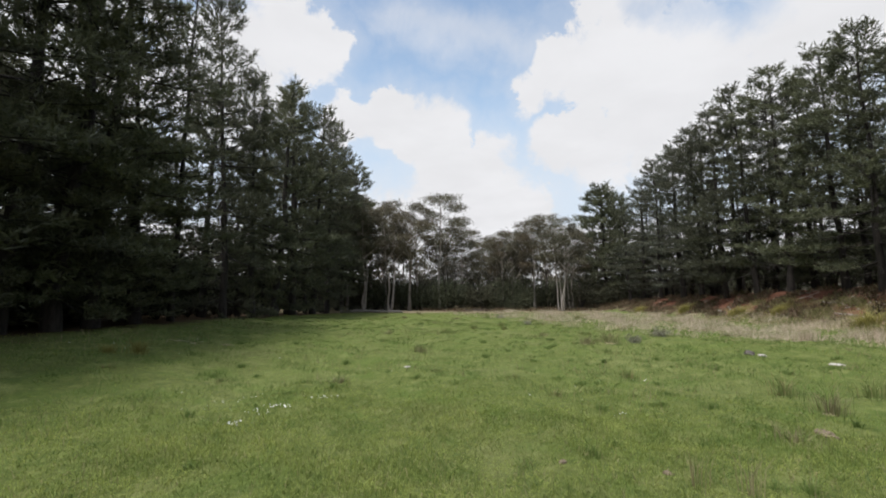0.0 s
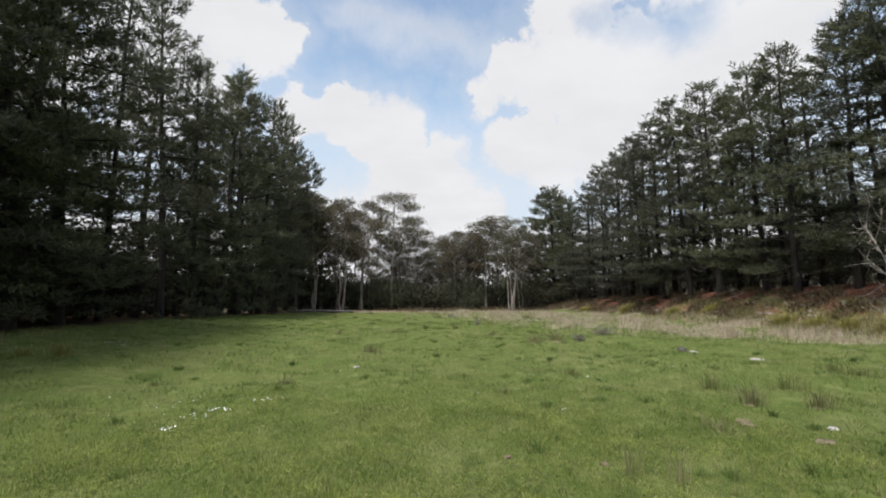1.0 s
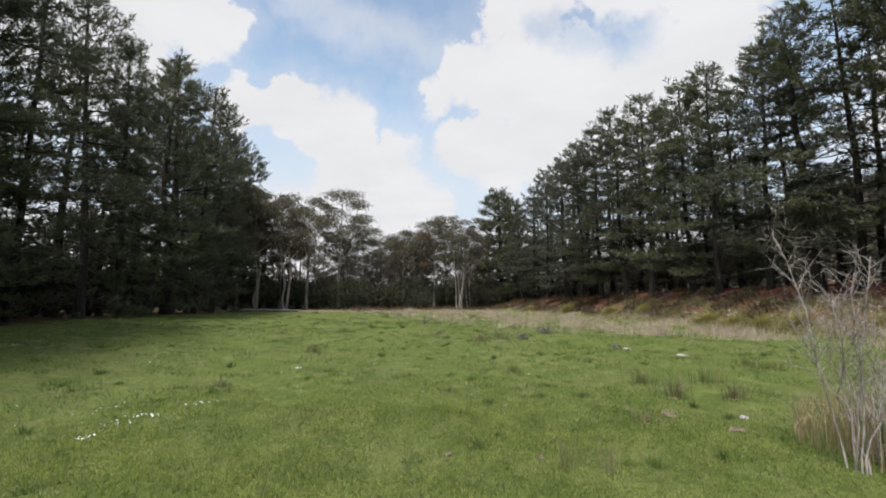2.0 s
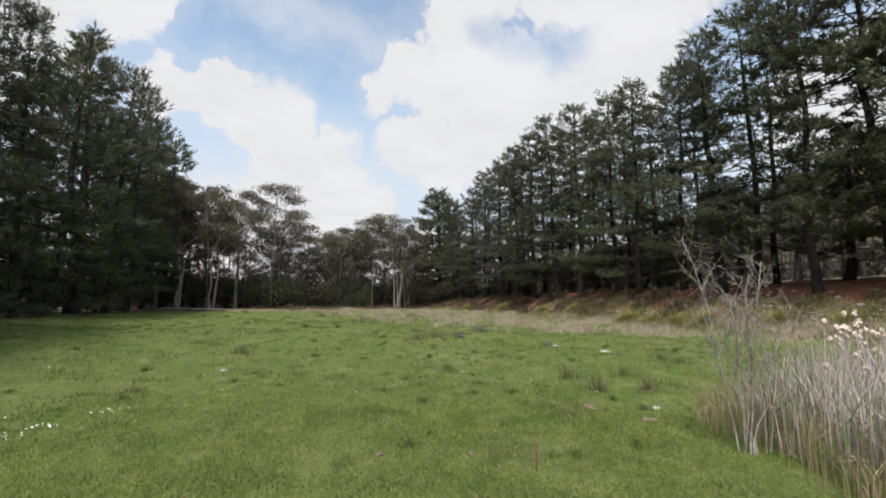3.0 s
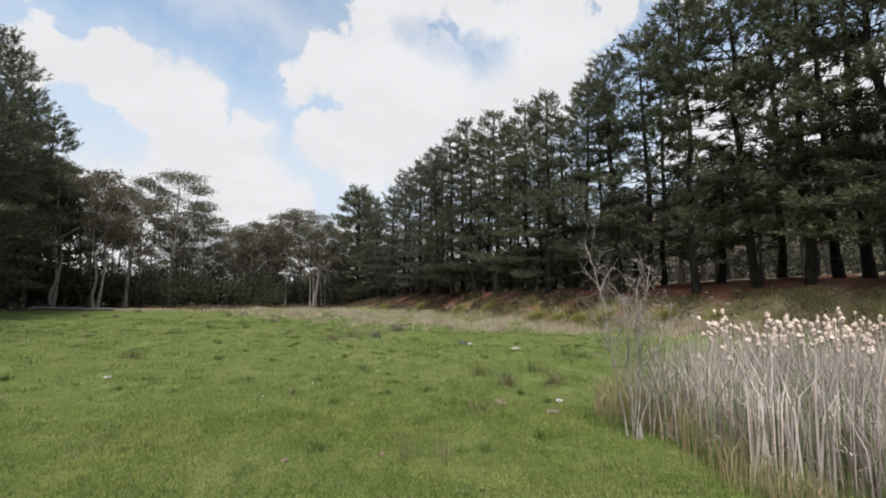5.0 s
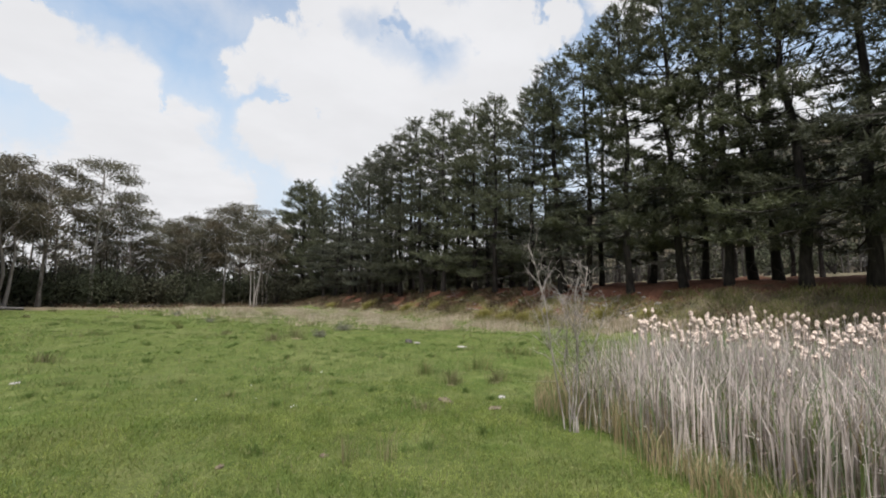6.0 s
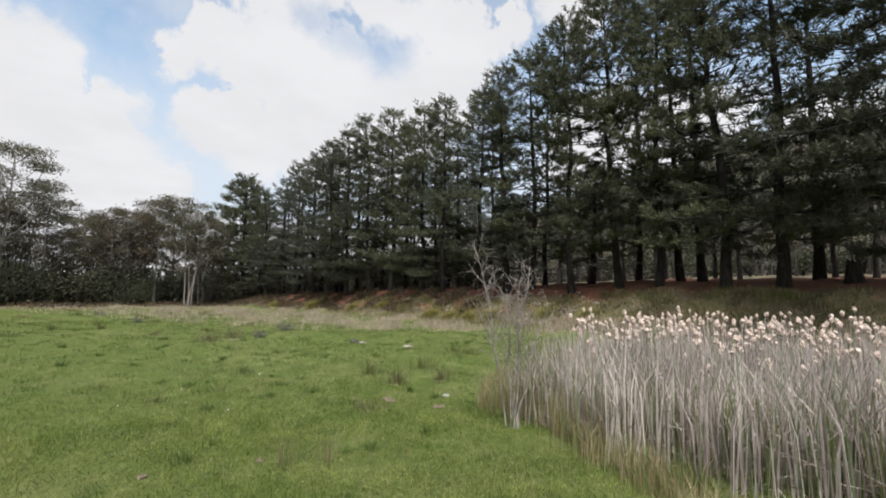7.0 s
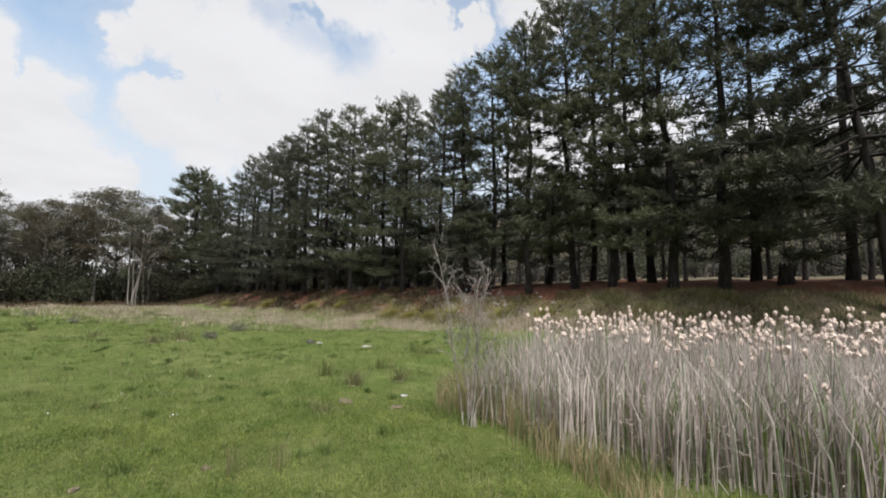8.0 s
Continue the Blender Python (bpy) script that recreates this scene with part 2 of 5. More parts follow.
M_GREYBUSH = leafy("grey_bush", (0.120, 0.128, 0.088), (0.270, 0.268, 0.195), thin=0.25, patch=1.5)
M_BRACKEN = leafy("bracken", (0.060, 0.040, 0.026), (0.155, 0.105, 0.066), thin=0.2, patch=0.8, third=((0.10, 0.105, 0.045), 0.25))
M_FARWOOD = leafy("far_woodland", (0.024, 0.023, 0.018), (0.080, 0.068, 0.052), thin=0.15, patch=0.08)
M_PINEBARK = barky("pine_bark", (0.014, 0.012, 0.011), (0.044, 0.037, 0.033), scale=11)
M_GUMBARK = barky("gum_bark", (0.19, 0.17, 0.155), (0.50, 0.465, 0.43), scale=4, stretch=0.1, moss=(0.17, 0.145, 0.12))
M_DULLBARK = barky("dull_gum_bark", (0.13, 0.110, 0.095), (0.40, 0.36, 0.325), scale=4, stretch=0.1)
M_PALEBARK = barky("pale_bark", (0.038, 0.034, 0.030), (0.105, 0.095, 0.085), scale=6)
M_GREYWOOD = barky("grey_wood", (0.09, 0.082, 0.076), (0.25, 0.23, 0.215), scale=22)
M_DEADWOOD = barky("dead_wood", (0.065, 0.058, 0.054), (0.17, 0.155, 0.145), scale=22)
M_TWIG = barky("bleached_twig", (0.22, 0.19, 0.17), (0.50, 0.455, 0.42), scale=30)


def plain(name, a, b, scale, rough=0.8, strength=0.5, distance=0.01):
    m, t = material(name)
    c = t.node("ShaderNodeTexCoord").outputs["Object"]
    n = t.noise(c, scale, 7, 0.65)
    finish(t, t.mix(t.step(n, 0.3, 0.7), a, b), rough, bump=n, strength=strength, distance=distance)
    return m


M_STONE = plain("pale_stone", (0.22, 0.205, 0.19), (0.50, 0.48, 0.455), 14)
M_BANKSTONE = plain("bank_stone", (0.20, 0.18, 0.165), (0.52, 0.48, 0.45), 10)
M_DARKSTONE = plain("dark_stone", (0.04, 0.036, 0.034), (0.14, 0.125, 0.115), 12)
M_DIRT = plain("bare_dirt", (0.085, 0.065, 0.045), (0.19, 0.155, 0.11), 18, 0.95)
M_FLUFF = plain("seed_fluff", (0.60, 0.46, 0.38), (0.82, 0.70, 0.62), 55, 0.95, 1.0, 0.02)
M_PETAL = plain("white_petal", (0.72, 0.72, 0.70), (0.86, 0.86, 0.84), 40, 0.7)


# ---------------------------------------------------------------- mesh helpers
class Geo:
    """Collects vertices and faces (3 or 4 corners) and makes one mesh."""

    def __init__(self):
        self.v, self.f, self.n = [], [], 0

    def add(self, verts, faces):
        verts, faces = np.asarray(verts, float).reshape(-1, 3), np.asarray(faces, np.int64)
        self.v.append(verts)
        self.f.append(faces + self.n)
        self.n += len(verts)

    def mesh(self, name, mat, smooth=False):
        me = bpy.data.meshes.new(name)
        verts = np.concatenate(self.v)
        sizes = np.concatenate([np.full(len(f), f.shape[1]) for f in self.f])
        loops = np.concatenate([f.ravel() for f in self.f])
        me.vertices.add(len(verts))
        me.vertices.foreach_set("co", verts.astype(np.float32).ravel())
        me.loops.add(len(loops))
        me.loops.foreach_set("vertex_index", loops.astype(np.int32))
        me.polygons.add(len(sizes))
        me.polygons.foreach_set("loop_start", np.concatenate([[0], np.cumsum(sizes)[:-1]]).astype(np.int32))
        me.polygons.foreach_set("use_smooth", np.full(len(sizes), smooth))
        me.update(calc_edges=True)
        me.validate()
        me.materials.append(mat)
        return me


def unit(v):
    return v / np.maximum(np.linalg.norm(v, axis=-1, keepdims=True), 1e-9)


def tube(geo, points, radii, sides=5):
    """A tapered limb along points."""
    points, radii = np.asarray(points, float), np.asarray(radii, float)
    along = unit(np.gradient(points, axis=0))
    side = unit(np.cross(along, np.where(np.abs(along[:, 2:]) > 0.9, [[1.0, 0, 0]], [[0, 0, 1.0]])))
    other = np.cross(along, side)
    a = np.arange(sides) * 2 * np.pi / sides
    ring = np.cos(a)[None, :, None] * side[:, None] + np.sin(a)[None, :, None] * other[:, None]
    verts = (points[:, None] + ring * radii[:, None, None]).reshape(-1, 3)
    i, j = np.meshgrid(np.arange(len(points) - 1), np.arange(sides), indexing="ij")
    k = (j + 1) % sides
    geo.add(verts, np.stack([i * sides + j, i * sides + k, (i + 1) * sides + k, (i + 1) * sides + j], -1).reshape(-1, 4))


def slivers(geo, base, way_, length, width, rng):
    """One thin triangle for each base: needles, leaves and far blades."""
    across = unit(np.cross(way_, rng.normal(size=way_.shape))) * np.asarray(width).reshape(-1, 1) * 0.5
    tip = base + way_ * np.asarray(length).reshape(-1, 1)
    n = len(base)
    geo.add(np.stack([base - across, base + across, tip], 1), np.arange(3 * n).reshape(n, 3))


def blades(geo, base, lean, length, width, rng):
    """Bent blades of grass: five corners each."""
    n = len(base)
    length, width = np.broadcast_to(length, (n,))[:, None], np.broadcast_to(width, (n,))[:, None]
    turn = rng.uniform(0, 2 * np.pi, n)
    across = np.stack([np.cos(turn), np.sin(turn), 0 * turn], -1) * width * 0.5
    mid = base + (np.array([0, 0, 1.0]) * 0.97 + lean * 0.35) * length * 0.55
    tip = base + (np.array([0, 0, 1.0]) * (1 - 0.35 * np.linalg.norm(lean, axis=1, keepdims=True)) + lean) * length
    v = np.stack([base - across, base + across, mid - across * 0.8, mid + across * 0.8, tip], 1)
    k = np.arange(n)[:, None] * 5
    geo.add(v, k + np.array([[0, 1, 3, 2]]))
    geo.f.append((k + np.array([[2, 3, 4]]) + (geo.n - len(v) * 5)).astype(np.int64))


def part(name, geo, mat, parent, label="", smooth=False):
    ob = new(name, geo.mesh(name, mat, smooth))
    ob.parent = parent
    return tagged(ob, label)


def thing(name, label, category, group="", kind=""):
    return tagged(new(name), label, category, group, kind)


def stuff(name, geo, mat, label, category):
    return tagged(new(name, geo.mesh(name, mat)), label, category, kind="stuff")


# ---------------------------------------------------------------- the lie of the land
def ease(v, a, b):
    t = np.clip((np.asarray(v, float) - a) / (b - a), 0, 1)
    return t * t * (3 - 2 * t)


def land(x, y):
    """Height of the ground: a level paddock, a bank to the east, a gentle rise to the west, a wet hollow with rushes, a far hill."""
    x, y = np.asarray(x, float), np.asarray(y, float)
    east, west = x * EAST[0] + y * EAST[1], x * WEST[0] + y * WEST[1]
    crest = np.interp(y, [-10, 3, 8, 21, 28, 39, 52, 75], [2.3, 2.25, 2.2, 1.8, 1.55, 1.2, 0.35, 0.2])
    z = crest * ease(east, 14.9, 20.8) ** 1.4 + np.clip(east - 20.5, 0, 30) * 0.055
    z = z + ease(east, 52, 190) * 50 * (0.85 + 0.15 * np.sin(y * 0.021 + 1.0)) * (1 - ease(y / np.maximum(east, 1.0), 0.2, 2.3))
    z = z + 0.62 * ease(west, 3.5, 14) * (1 - ease(y, 14, 46))
    z = z - 0.24 * np.exp(-(((x - 8.2) / 3.6) ** 2) - ((y - 1.6) / 3.8) ** 2)
    near = 1 - ease(np.hypot(x, y), 40, 120)
    lumps = 0.035 * np.sin(0.9 * x + 1.7) * np.sin(0.8 * y + 0.4) + 0.022 * np.sin(2.3 * x + 0.9 * y) + 0.018 * np.sin(1.7 * y - 2.6 * x + 2.0)
    lumps = lumps + 0.012 * np.sin(5.1 * x + 1.3) * np.sin(4.7 * y) + (0.10 * np.sin(1.1 * x + 0.7 * y) * np.sin(1.3 * y)) * ease(east, 14, 17)
    hummock = np.sin(3.1 * x + 1.9 * y + 1.3 * np.sin(0.9 * y)) * np.sin(2.7 * y - 1.6 * x + 1.1 * np.sin(1.3 * x)) + 0.5 * np.sin(6.3 * x - 2.2 * y) * np.sin(5.9 * y + 1.8 * x)
    return z + (lumps + 0.022 * hummock * ease(np.hypot(x, y), 1.5, 4.0)) * near


def spot(az, r):
    """Ground point at an azimuth and distance from the origin."""
    x, y = -math.sin(radians(az)) * r, math.cos(radians(az)) * r
    return np.array([x, y, float(land(x, y))])


def build_ground():
    k = np.linspace(-1, 1, 241)
    line = np.sign(k) * (np.abs(k) * 26 + 1500 * np.abs(k) ** 7)
    gx, gy = np.meshgrid(line + 3, line + 8, indexing="ij")
    n = len(k)
    geo = Geo()
    i, j = np.meshgrid(np.arange(n - 1), np.arange(n - 1), indexing="ij")
    a = i * n + j
    geo.add(np.stack([gx, gy, land(gx, gy)], -1), np.stack([a, a + n, a + n + 1, a + 1], -1).reshape(-1, 4))
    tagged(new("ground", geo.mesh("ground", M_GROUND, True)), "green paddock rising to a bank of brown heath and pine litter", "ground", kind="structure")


build_ground()


# ---------------------------------------------------------------- trees
def pine_meshes(seed, tall, bare, spread, shoots=0.7, needles=9, long=0.17, thick=0.03, trunk=0.19, mat=None, dead=0, bark=None, fullness=0.62, gap=0.78, droop=0.0, miss=0.12, skirt=0.66, thin=(0, 0)):
    """Meshes of one pine: trunk with whorls of boughs, sprays of needles on their outer parts, and dead lower branches. thin: heights between which most boughs are lost."""
    rng = np.random.default_rng(seed)
    zs = np.linspace(-0.25, tall, 13)
    bend = np.cumsum(rng.normal(0, 0.06, (13, 2)), axis=0)
    stem = np.column_stack([bend[:, 0] - bend[0, 0], bend[:, 1] - bend[0, 1], zs])
    t = Geo()
    tube(t, stem, trunk * np.clip(1.0 - zs / tall, 0.02, 1) ** 0.75 + 0.008 + trunk * 0.35 * np.exp(-np.clip(zs, 0, 9) * 3), 9)
    at, to = [], []
    z, upward = bare, np.array([0, 0, 1.0])
    while z < tall - 0.25:
        rel = (z - bare) / (tall - bare)
        shape = min(skirt + rel * 1.8, 1.0) * (1.02 - rel) ** fullness
        whorl, count, turn = rng.uniform(0.72, 1.12), rng.integers(4, 7), rng.uniform(0, 6.3)
        for k in range(count):
            turn += 2 * np.pi / count + rng.normal(0, 0.25)
            if rng.uniform() < (0.52 if thin[0] < z < thin[1] else miss):
                continue
            size = spread * shape * whorl * rng.uniform(0.55, 1.15) + 0.22
            lift = radians(np.interp(rel, [0, 0.35, 0.7, 1], [-12, 1, 22, 60]) + rng.normal(0, 6))
            out = np.array([np.cos(turn), np.sin(turn), 0])
            side = np.array([-out[1], out[0], 0])
            s = np.linspace(0, 1, 4)
            foot = np.array([np.interp(z, zs, stem[:, 0]), np.interp(z, zs, stem[:, 1]), z + rng.normal(0, 0.10)])
            rise = s * np.sin(lift) - (0.22 * s**1.3 - 0.27 * s**3) * (1 - 0.6 * rel) - droop * s**2 * (1 - rel)
            curve = foot + out * (s * size * np.cos(lift))[:, None] + upward * (rise * size)[:, None] + side * (rng.normal(0, 0.14) * s**2 * size)[:, None]
            tube(t, curve, (0.012 + 0.011 * size) * (1 - 0.85 * s), 3)
            # a flat spray of side twigs, each set with upturned shoots
            m = 3 + int(size * 3.0)
            a = np.sort(0.28 + 0.72 * rng.uniform(0, 1, m) ** 0.8)
            a[-1] = 1.0
            reach = np.minimum((0.18 + 0.5 * (1 - a)) * size * rng.uniform(0.5, 1.0, m), 1.05) + 0.12
            hand = np.where(np.arange(m) % 2, 1.0, -1.0) * rng.uniform(0.5, 0.95, m) * np.where(a > 0.99, 0.15, 1)
            heading = unit(out * rng.uniform(0.55, 1.0, (m, 1)) + side * hand[:, None] + upward * (rng.uniform(-0.05, 0.25, (m, 1)) + 0.35 * rel))
            root = np.stack([np.interp(a, s, curve[:, c]) for c in range(3)], -1)
            slivers(t, root, heading, reach, 0.018, rng)
            for q in range(m):
                n = 1 + int(rng.uniform(0.5, 1.5) + reach[q] * 5.0 * shoots)
                f = rng.uniform(0.2, 1.0, (n, 1))
                at.append(root[q] + heading[q] * f * reach[q] + rng.normal(0, 0.05, (n, 3)))
                to.append(unit(heading[q] * 0.75 + upward * rng.uniform(0.15, 0.75, (n, 1)) + rng.normal(0, 0.3, (n, 3))))
        z += gap * rng.uniform(0.75, 1.3) * (1 - 0.5 * rel)
    lead = 14
    at.append(stem[-1] + np.column_stack([rng.normal(0, 0.05, lead), rng.normal(0, 0.05, lead), np.linspace(-1.3, 0.1, lead)]))
    to.append(unit(np.column_stack([rng.normal(0, 0.35, lead), rng.normal(0, 0.35, lead), np.ones(lead)])))
    at, to = np.concatenate(at), np.concatenate(to)
    size = rng.uniform(0.75, 1.3, len(at))
    c, d, size = np.repeat(at, needles, 0), np.repeat(to, needles, 0), np.repeat(size, needles)
    g = Geo()
    along = rng.uniform(-0.35, 1.0, len(c)) * long * 1.3 * size
    nd = unit(d * 0.75 + rng.normal(0, 0.48, d.shape))
    slivers(g, c + d * along[:, None], nd, rng.uniform(0.7, 1.25, len(c)) * long * size, rng.uniform(0.7, 1.3, len(c)) * thick, rng)
    made = [("trunk", t.mesh("trunk", bark or M_PINEBARK, True)), ("crown", g.mesh("crown", mat or M_NEEDLE))]
    for k in range(dead):
        dry = Geo()
        zz, turn = rng.uniform(0.9, bare + 1.5), rng.uniform(0, 6.3)
        out, s = np.array([np.cos(turn), np.sin(turn), 0]), np.linspace(0, 1, 5)
        size = rng.uniform(0.9, 2.4)
        curve = np.array([np.interp(zz, zs, stem[:, 0]), np.interp(zz, zs, stem[:, 1]), zz]) + out * (s * size)[:, None] + np.array([0, 0, 1.0]) * (-0.25 * size * s**1.6)[:, None]
        tube(dry, curve, 0.018 * (1 - 0.8 * s), 3)
        for q in range(9):
            a = rng.uniform(0.25, 1)
            p = np.array([np.interp(a, s, curve[:, i]) for i in range(3)])
            e = p + out * rng.uniform(0.1, 0.4) + rng.normal(0, 0.22, 3) - np.array([0, 0, 0.12])
            tube(dry, [p, (p + e) / 2 + rng.normal(0, 0.03, 3), e], [0.008, 0.006, 0.003], 3)
        made.append(("dead_branch", dry.mesh("dead_branch", M_DEADWOOD)))
    return made


def pole_meshes(seed, tall):
    """A slender young tree: a bent pole and a thin tuft of twigs at its top."""
    rng = np.random.default_rng(seed)
    zs = np.linspace(-0.25, tall, 7)
    bend = np.cumsum(rng.normal(0, 0.07, (7, 2)), axis=0)
    stem = np.column_stack([bend - bend[0], zs])
    t, g = Geo(), Geo()
    tube(t, stem, 0.085 * (1 - 0.8 * zs / tall), 6)
    n = 60
    a = rng.uniform(0.55, 1.0, n)
    foot = np.stack([np.interp(a * tall, zs, stem[:, i]) for i in range(3)], -1)
    d = unit(rng.normal(0, 1, (n, 3)) + [0, 0, 0.7])
    slivers(t, foot, d, rng.uniform(0.4, 1.2, n), 0.03, rng)
    k = np.repeat(np.arange(n), 5)
    slivers(g, foot[k] + d[k] * rng.uniform(0.3, 1.0, (5 * n, 1)), unit(rng.normal(0, 1, (5 * n, 3))), rng.uniform(0.2, 0.4, 5 * n), 0.08, rng)
    return [("trunk", t.mesh("trunk", M_PALEBARK, True)), ("crown", g.mesh("crown", M_NEEDLE_GREY))]


def plant(name, meshes, place, turn, scale, label, category, group, lean=(0, 0), wide=None):
    ob = thing(name, label, category, group)
    for part_name, me in meshes:
        child = new(part_name, me)
        child.parent = trunk if part_name == "dead_branch" else ob
        if part_name == "trunk":
            trunk = child
    ob.matrix_basis = Matrix.Translation(place) @ Euler((radians(lean[0]), radians(lean[1]), radians(turn))).to_matrix().to_4x4() @ Matrix.Diagonal((wide or scale, wide or scale, scale, 1))
    return ob


rng = np.random.default_rng(7)
# Full crowns towards the north end of the bank, open ones with sky between the boughs further south.
PINES = [pine_meshes(11 + i, 15.0, b, s, 1.15, 10, 0.19, 0.040, dead=6, trunk=0.145, gap=0.98, miss=0.22) for i, (b, s) in enumerate([(1.8, 3.5), (2.4, 3.8), (1.6, 3.3)])]
OPEN_PINES = [pine_meshes(21 + i, 15.0, b, s, 1.4, 10, 0.19, 0.044, dead=6, trunk=0.14, gap=0.98, miss=0.24, fullness=0.5, thin=(5.5, 8.2)) for i, (b, s) in enumerate([(2.2, 3.6), (3.0, 3.4), (2.5, 3.8)])]
EAST_BACK = pine_meshes(58, 15.0, 2.4, 3.2, 0.15, 5, 0.34, 0.08, gap=1.0, miss=0.25)
GREY_PINES = [pine_meshes(41, 15.0, 1.6, 3.0, 0.6, 9, 0.18, 0.034, mat=M_NEEDLE_GREY, dead=10, gap=0.9, miss=0.2)]
HIGH_PINE = pine_meshes(55, 15.0, 9.0, 2.4, 0.1, 4, 0.36, 0.08, trunk=0.15, gap=1.1)
BACK_PINES = [pine_meshes(51 + i, 15.0, 6.5, 2.2, 0.1, 4, 0.36, 0.08, trunk=0.15, gap=1.2) for i in range(2)]
WEST_LIGHT = pine_meshes(68, 16.0, 0.9, 3.5, 0.95, 9, 0.19, 0.040, droop=0.2, gap=0.85, miss=0.15)
WEST_BIG = pine_meshes(66, 16.0, 1.0, 3.9, 1.1, 10, 0.19, 0.038, trunk=0.21, fullness=0.42, droop=0.1, gap=0.95, miss=0.18)
BROAD_PINE = pine_meshes(72, 9.0, 0.4, 2.7, 1.4, 9, 0.20, 0.046, trunk=0.15, fullness=0.58, gap=0.46, miss=0.06)
WEST_BACK = pine_meshes(69, 16.0, 1.0, 3.6, 0.1, 5, 0.36, 0.08, gap=1.0)
WEST_PINES = [pine_meshes(61 + i, 16.0, b, s, 1.15, 10, 0.19, 0.042, trunk=0.21, droop=0.12, gap=1.0, miss=0.24, skirt=0.45) for i, (b, s) in enumerate([(1.2, 4.1), (1.5, 4.4), (1.0, 3.8)])]

# Skyline of the eastern row: azimuth and elevation of the tops.
SKY_AZ = [-110, -80, -70, -61.7, -56.5, -54.2, -49.6, -45.9, -42.8, -38.3, -32.7, -28.8, -24.5, -22.2, -20.3, -17.6]
SKY_EL = [36, 37, 36, 32.5, 29.5, 28.3, 25.4, 23.0, 24.0, 22.8, 19.8, 17.3, 13.5, 10.8, 12.7, 11.1]


def row_spot(az, offset, azn):
    """Point of a straight row of trees, by its azimuth; offset: the row's distance, azn: the azimuth at right angles to it."""
    r = offset / math.cos(radians(az - azn))
    return spot(az, r), r


FRONT = [-82.7, -77.8, -71.3, -67, -61.4, -56.5, -53.5, -49.6, -45, -42.5, -38.3, -35.5, -32.7, -30.4, -28.6, -26.2, -24.4, -23.0, -20.3]
for n, az in enumerate(FRONT):
    p, r = row_spot(az, 20.0 + rng.normal(0, 0.25), -88)
    tall = 1.6 + r * math.tan(radians(float(np.interp(az, SKY_AZ, SKY_EL)))) - p[2]
    tall = min(tall, 17.0) * rng.uniform(0.97, 1.02)
    full = az == -20.3
    grey = az in (-28.6, -53.5, -24.4)
    plant("pine_tree", GREY_PINES[0] if grey else BROAD_PINE if full else (OPEN_PINES if -76 < az < -47 else PINES)[n % 3], p, rng.uniform(0, 360), tall / (9.0 if full else 15.0),
          "thin grey-green pine with dead lower branches on the bank" if grey else "tall dark green pine standing on the needle-strewn bank", "pine tree", "pines along the bank",
          (rng.normal(0, 1), rng.normal(-1.0, 1)), wide=1.75 if full else (0.68 + 0.45 * tall / 15.0) * (1.15 if az < -76 else 1.0))
SECOND = [-93, -85.5, -75.6, -73.5, -69, -63.6, -58.1, -55, -51, -47.3, -44, -40.3, -36.9, -34, -31.5, -29.3, -27, -25, -23, -21]
for n, az in enumerate(SECOND):
    p, r = row_spot(az, 22.6 + rng.normal(0, 0.3), -88)
    tall = min(1.6 + r * math.tan(radians(float(np.interp(az, SKY_AZ, SKY_EL)) - 1.2)) - p[2], 16.5) * rng.uniform(0.88, 1.0)
    if -72 < az < -52 and n % 2:
        tall *= 0.42
    plant("pine_tree", EAST_BACK if n % 2 or az > -44 or az < -72 else HIGH_PINE, p, rng.uniform(0, 360), tall / 15.0, "tall dark green pine standing in the second plantation row", "pine tree", "pines along the bank", wide=0.95)
for row in range(5):
    for az in np.arange(-99 + row * 0.8, -22, 3.6 + row * 0.25):
        p, r = row_spot(float(az) + rng.normal(0, 0.5), 25.4 + row * 2.9 + rng.normal(0, 0.4), -88)
        drop = float(np.interp(az, [-58, -45], [22, 5]))
        tall = min(1.6 + r * math.tan(radians(float(np.interp(az, SKY_AZ, SKY_EL)) - drop)) - p[2], 15.0) * rng.uniform(0.75, 0.95)
        if (az < -52 and row in (0, 2)) or (az > -52 and row > 3) or (az < -72 and row > 2):
            continue
        plant("pine_tree", BACK_PINES[row % 2], p, rng.uniform(0, 360), tall / 15.0, "slender bare-stemmed pine deep in the plantation", "pine tree", "pines along the bank", wide=0.7 if az < -52 else 0.85)
# Slender pale stems of a younger stand beyond the plantation.
YOUNG = pole_meshes(95, 12.0)
yr = np.random.default_rng(96)
for n in range(180):
    dice = rng if n < 120 else yr
    az = dice.uniform(-99, -45)
    p, r = row_spot(az, dice.uniform(36, 58), -88)
    plant("young_pine", YOUNG, p, 53 * n % 360, dice.uniform(0.5, 0.95), "slender pale-stemmed young tree beyond the plantation", "tree", "young stand beyond the pines")

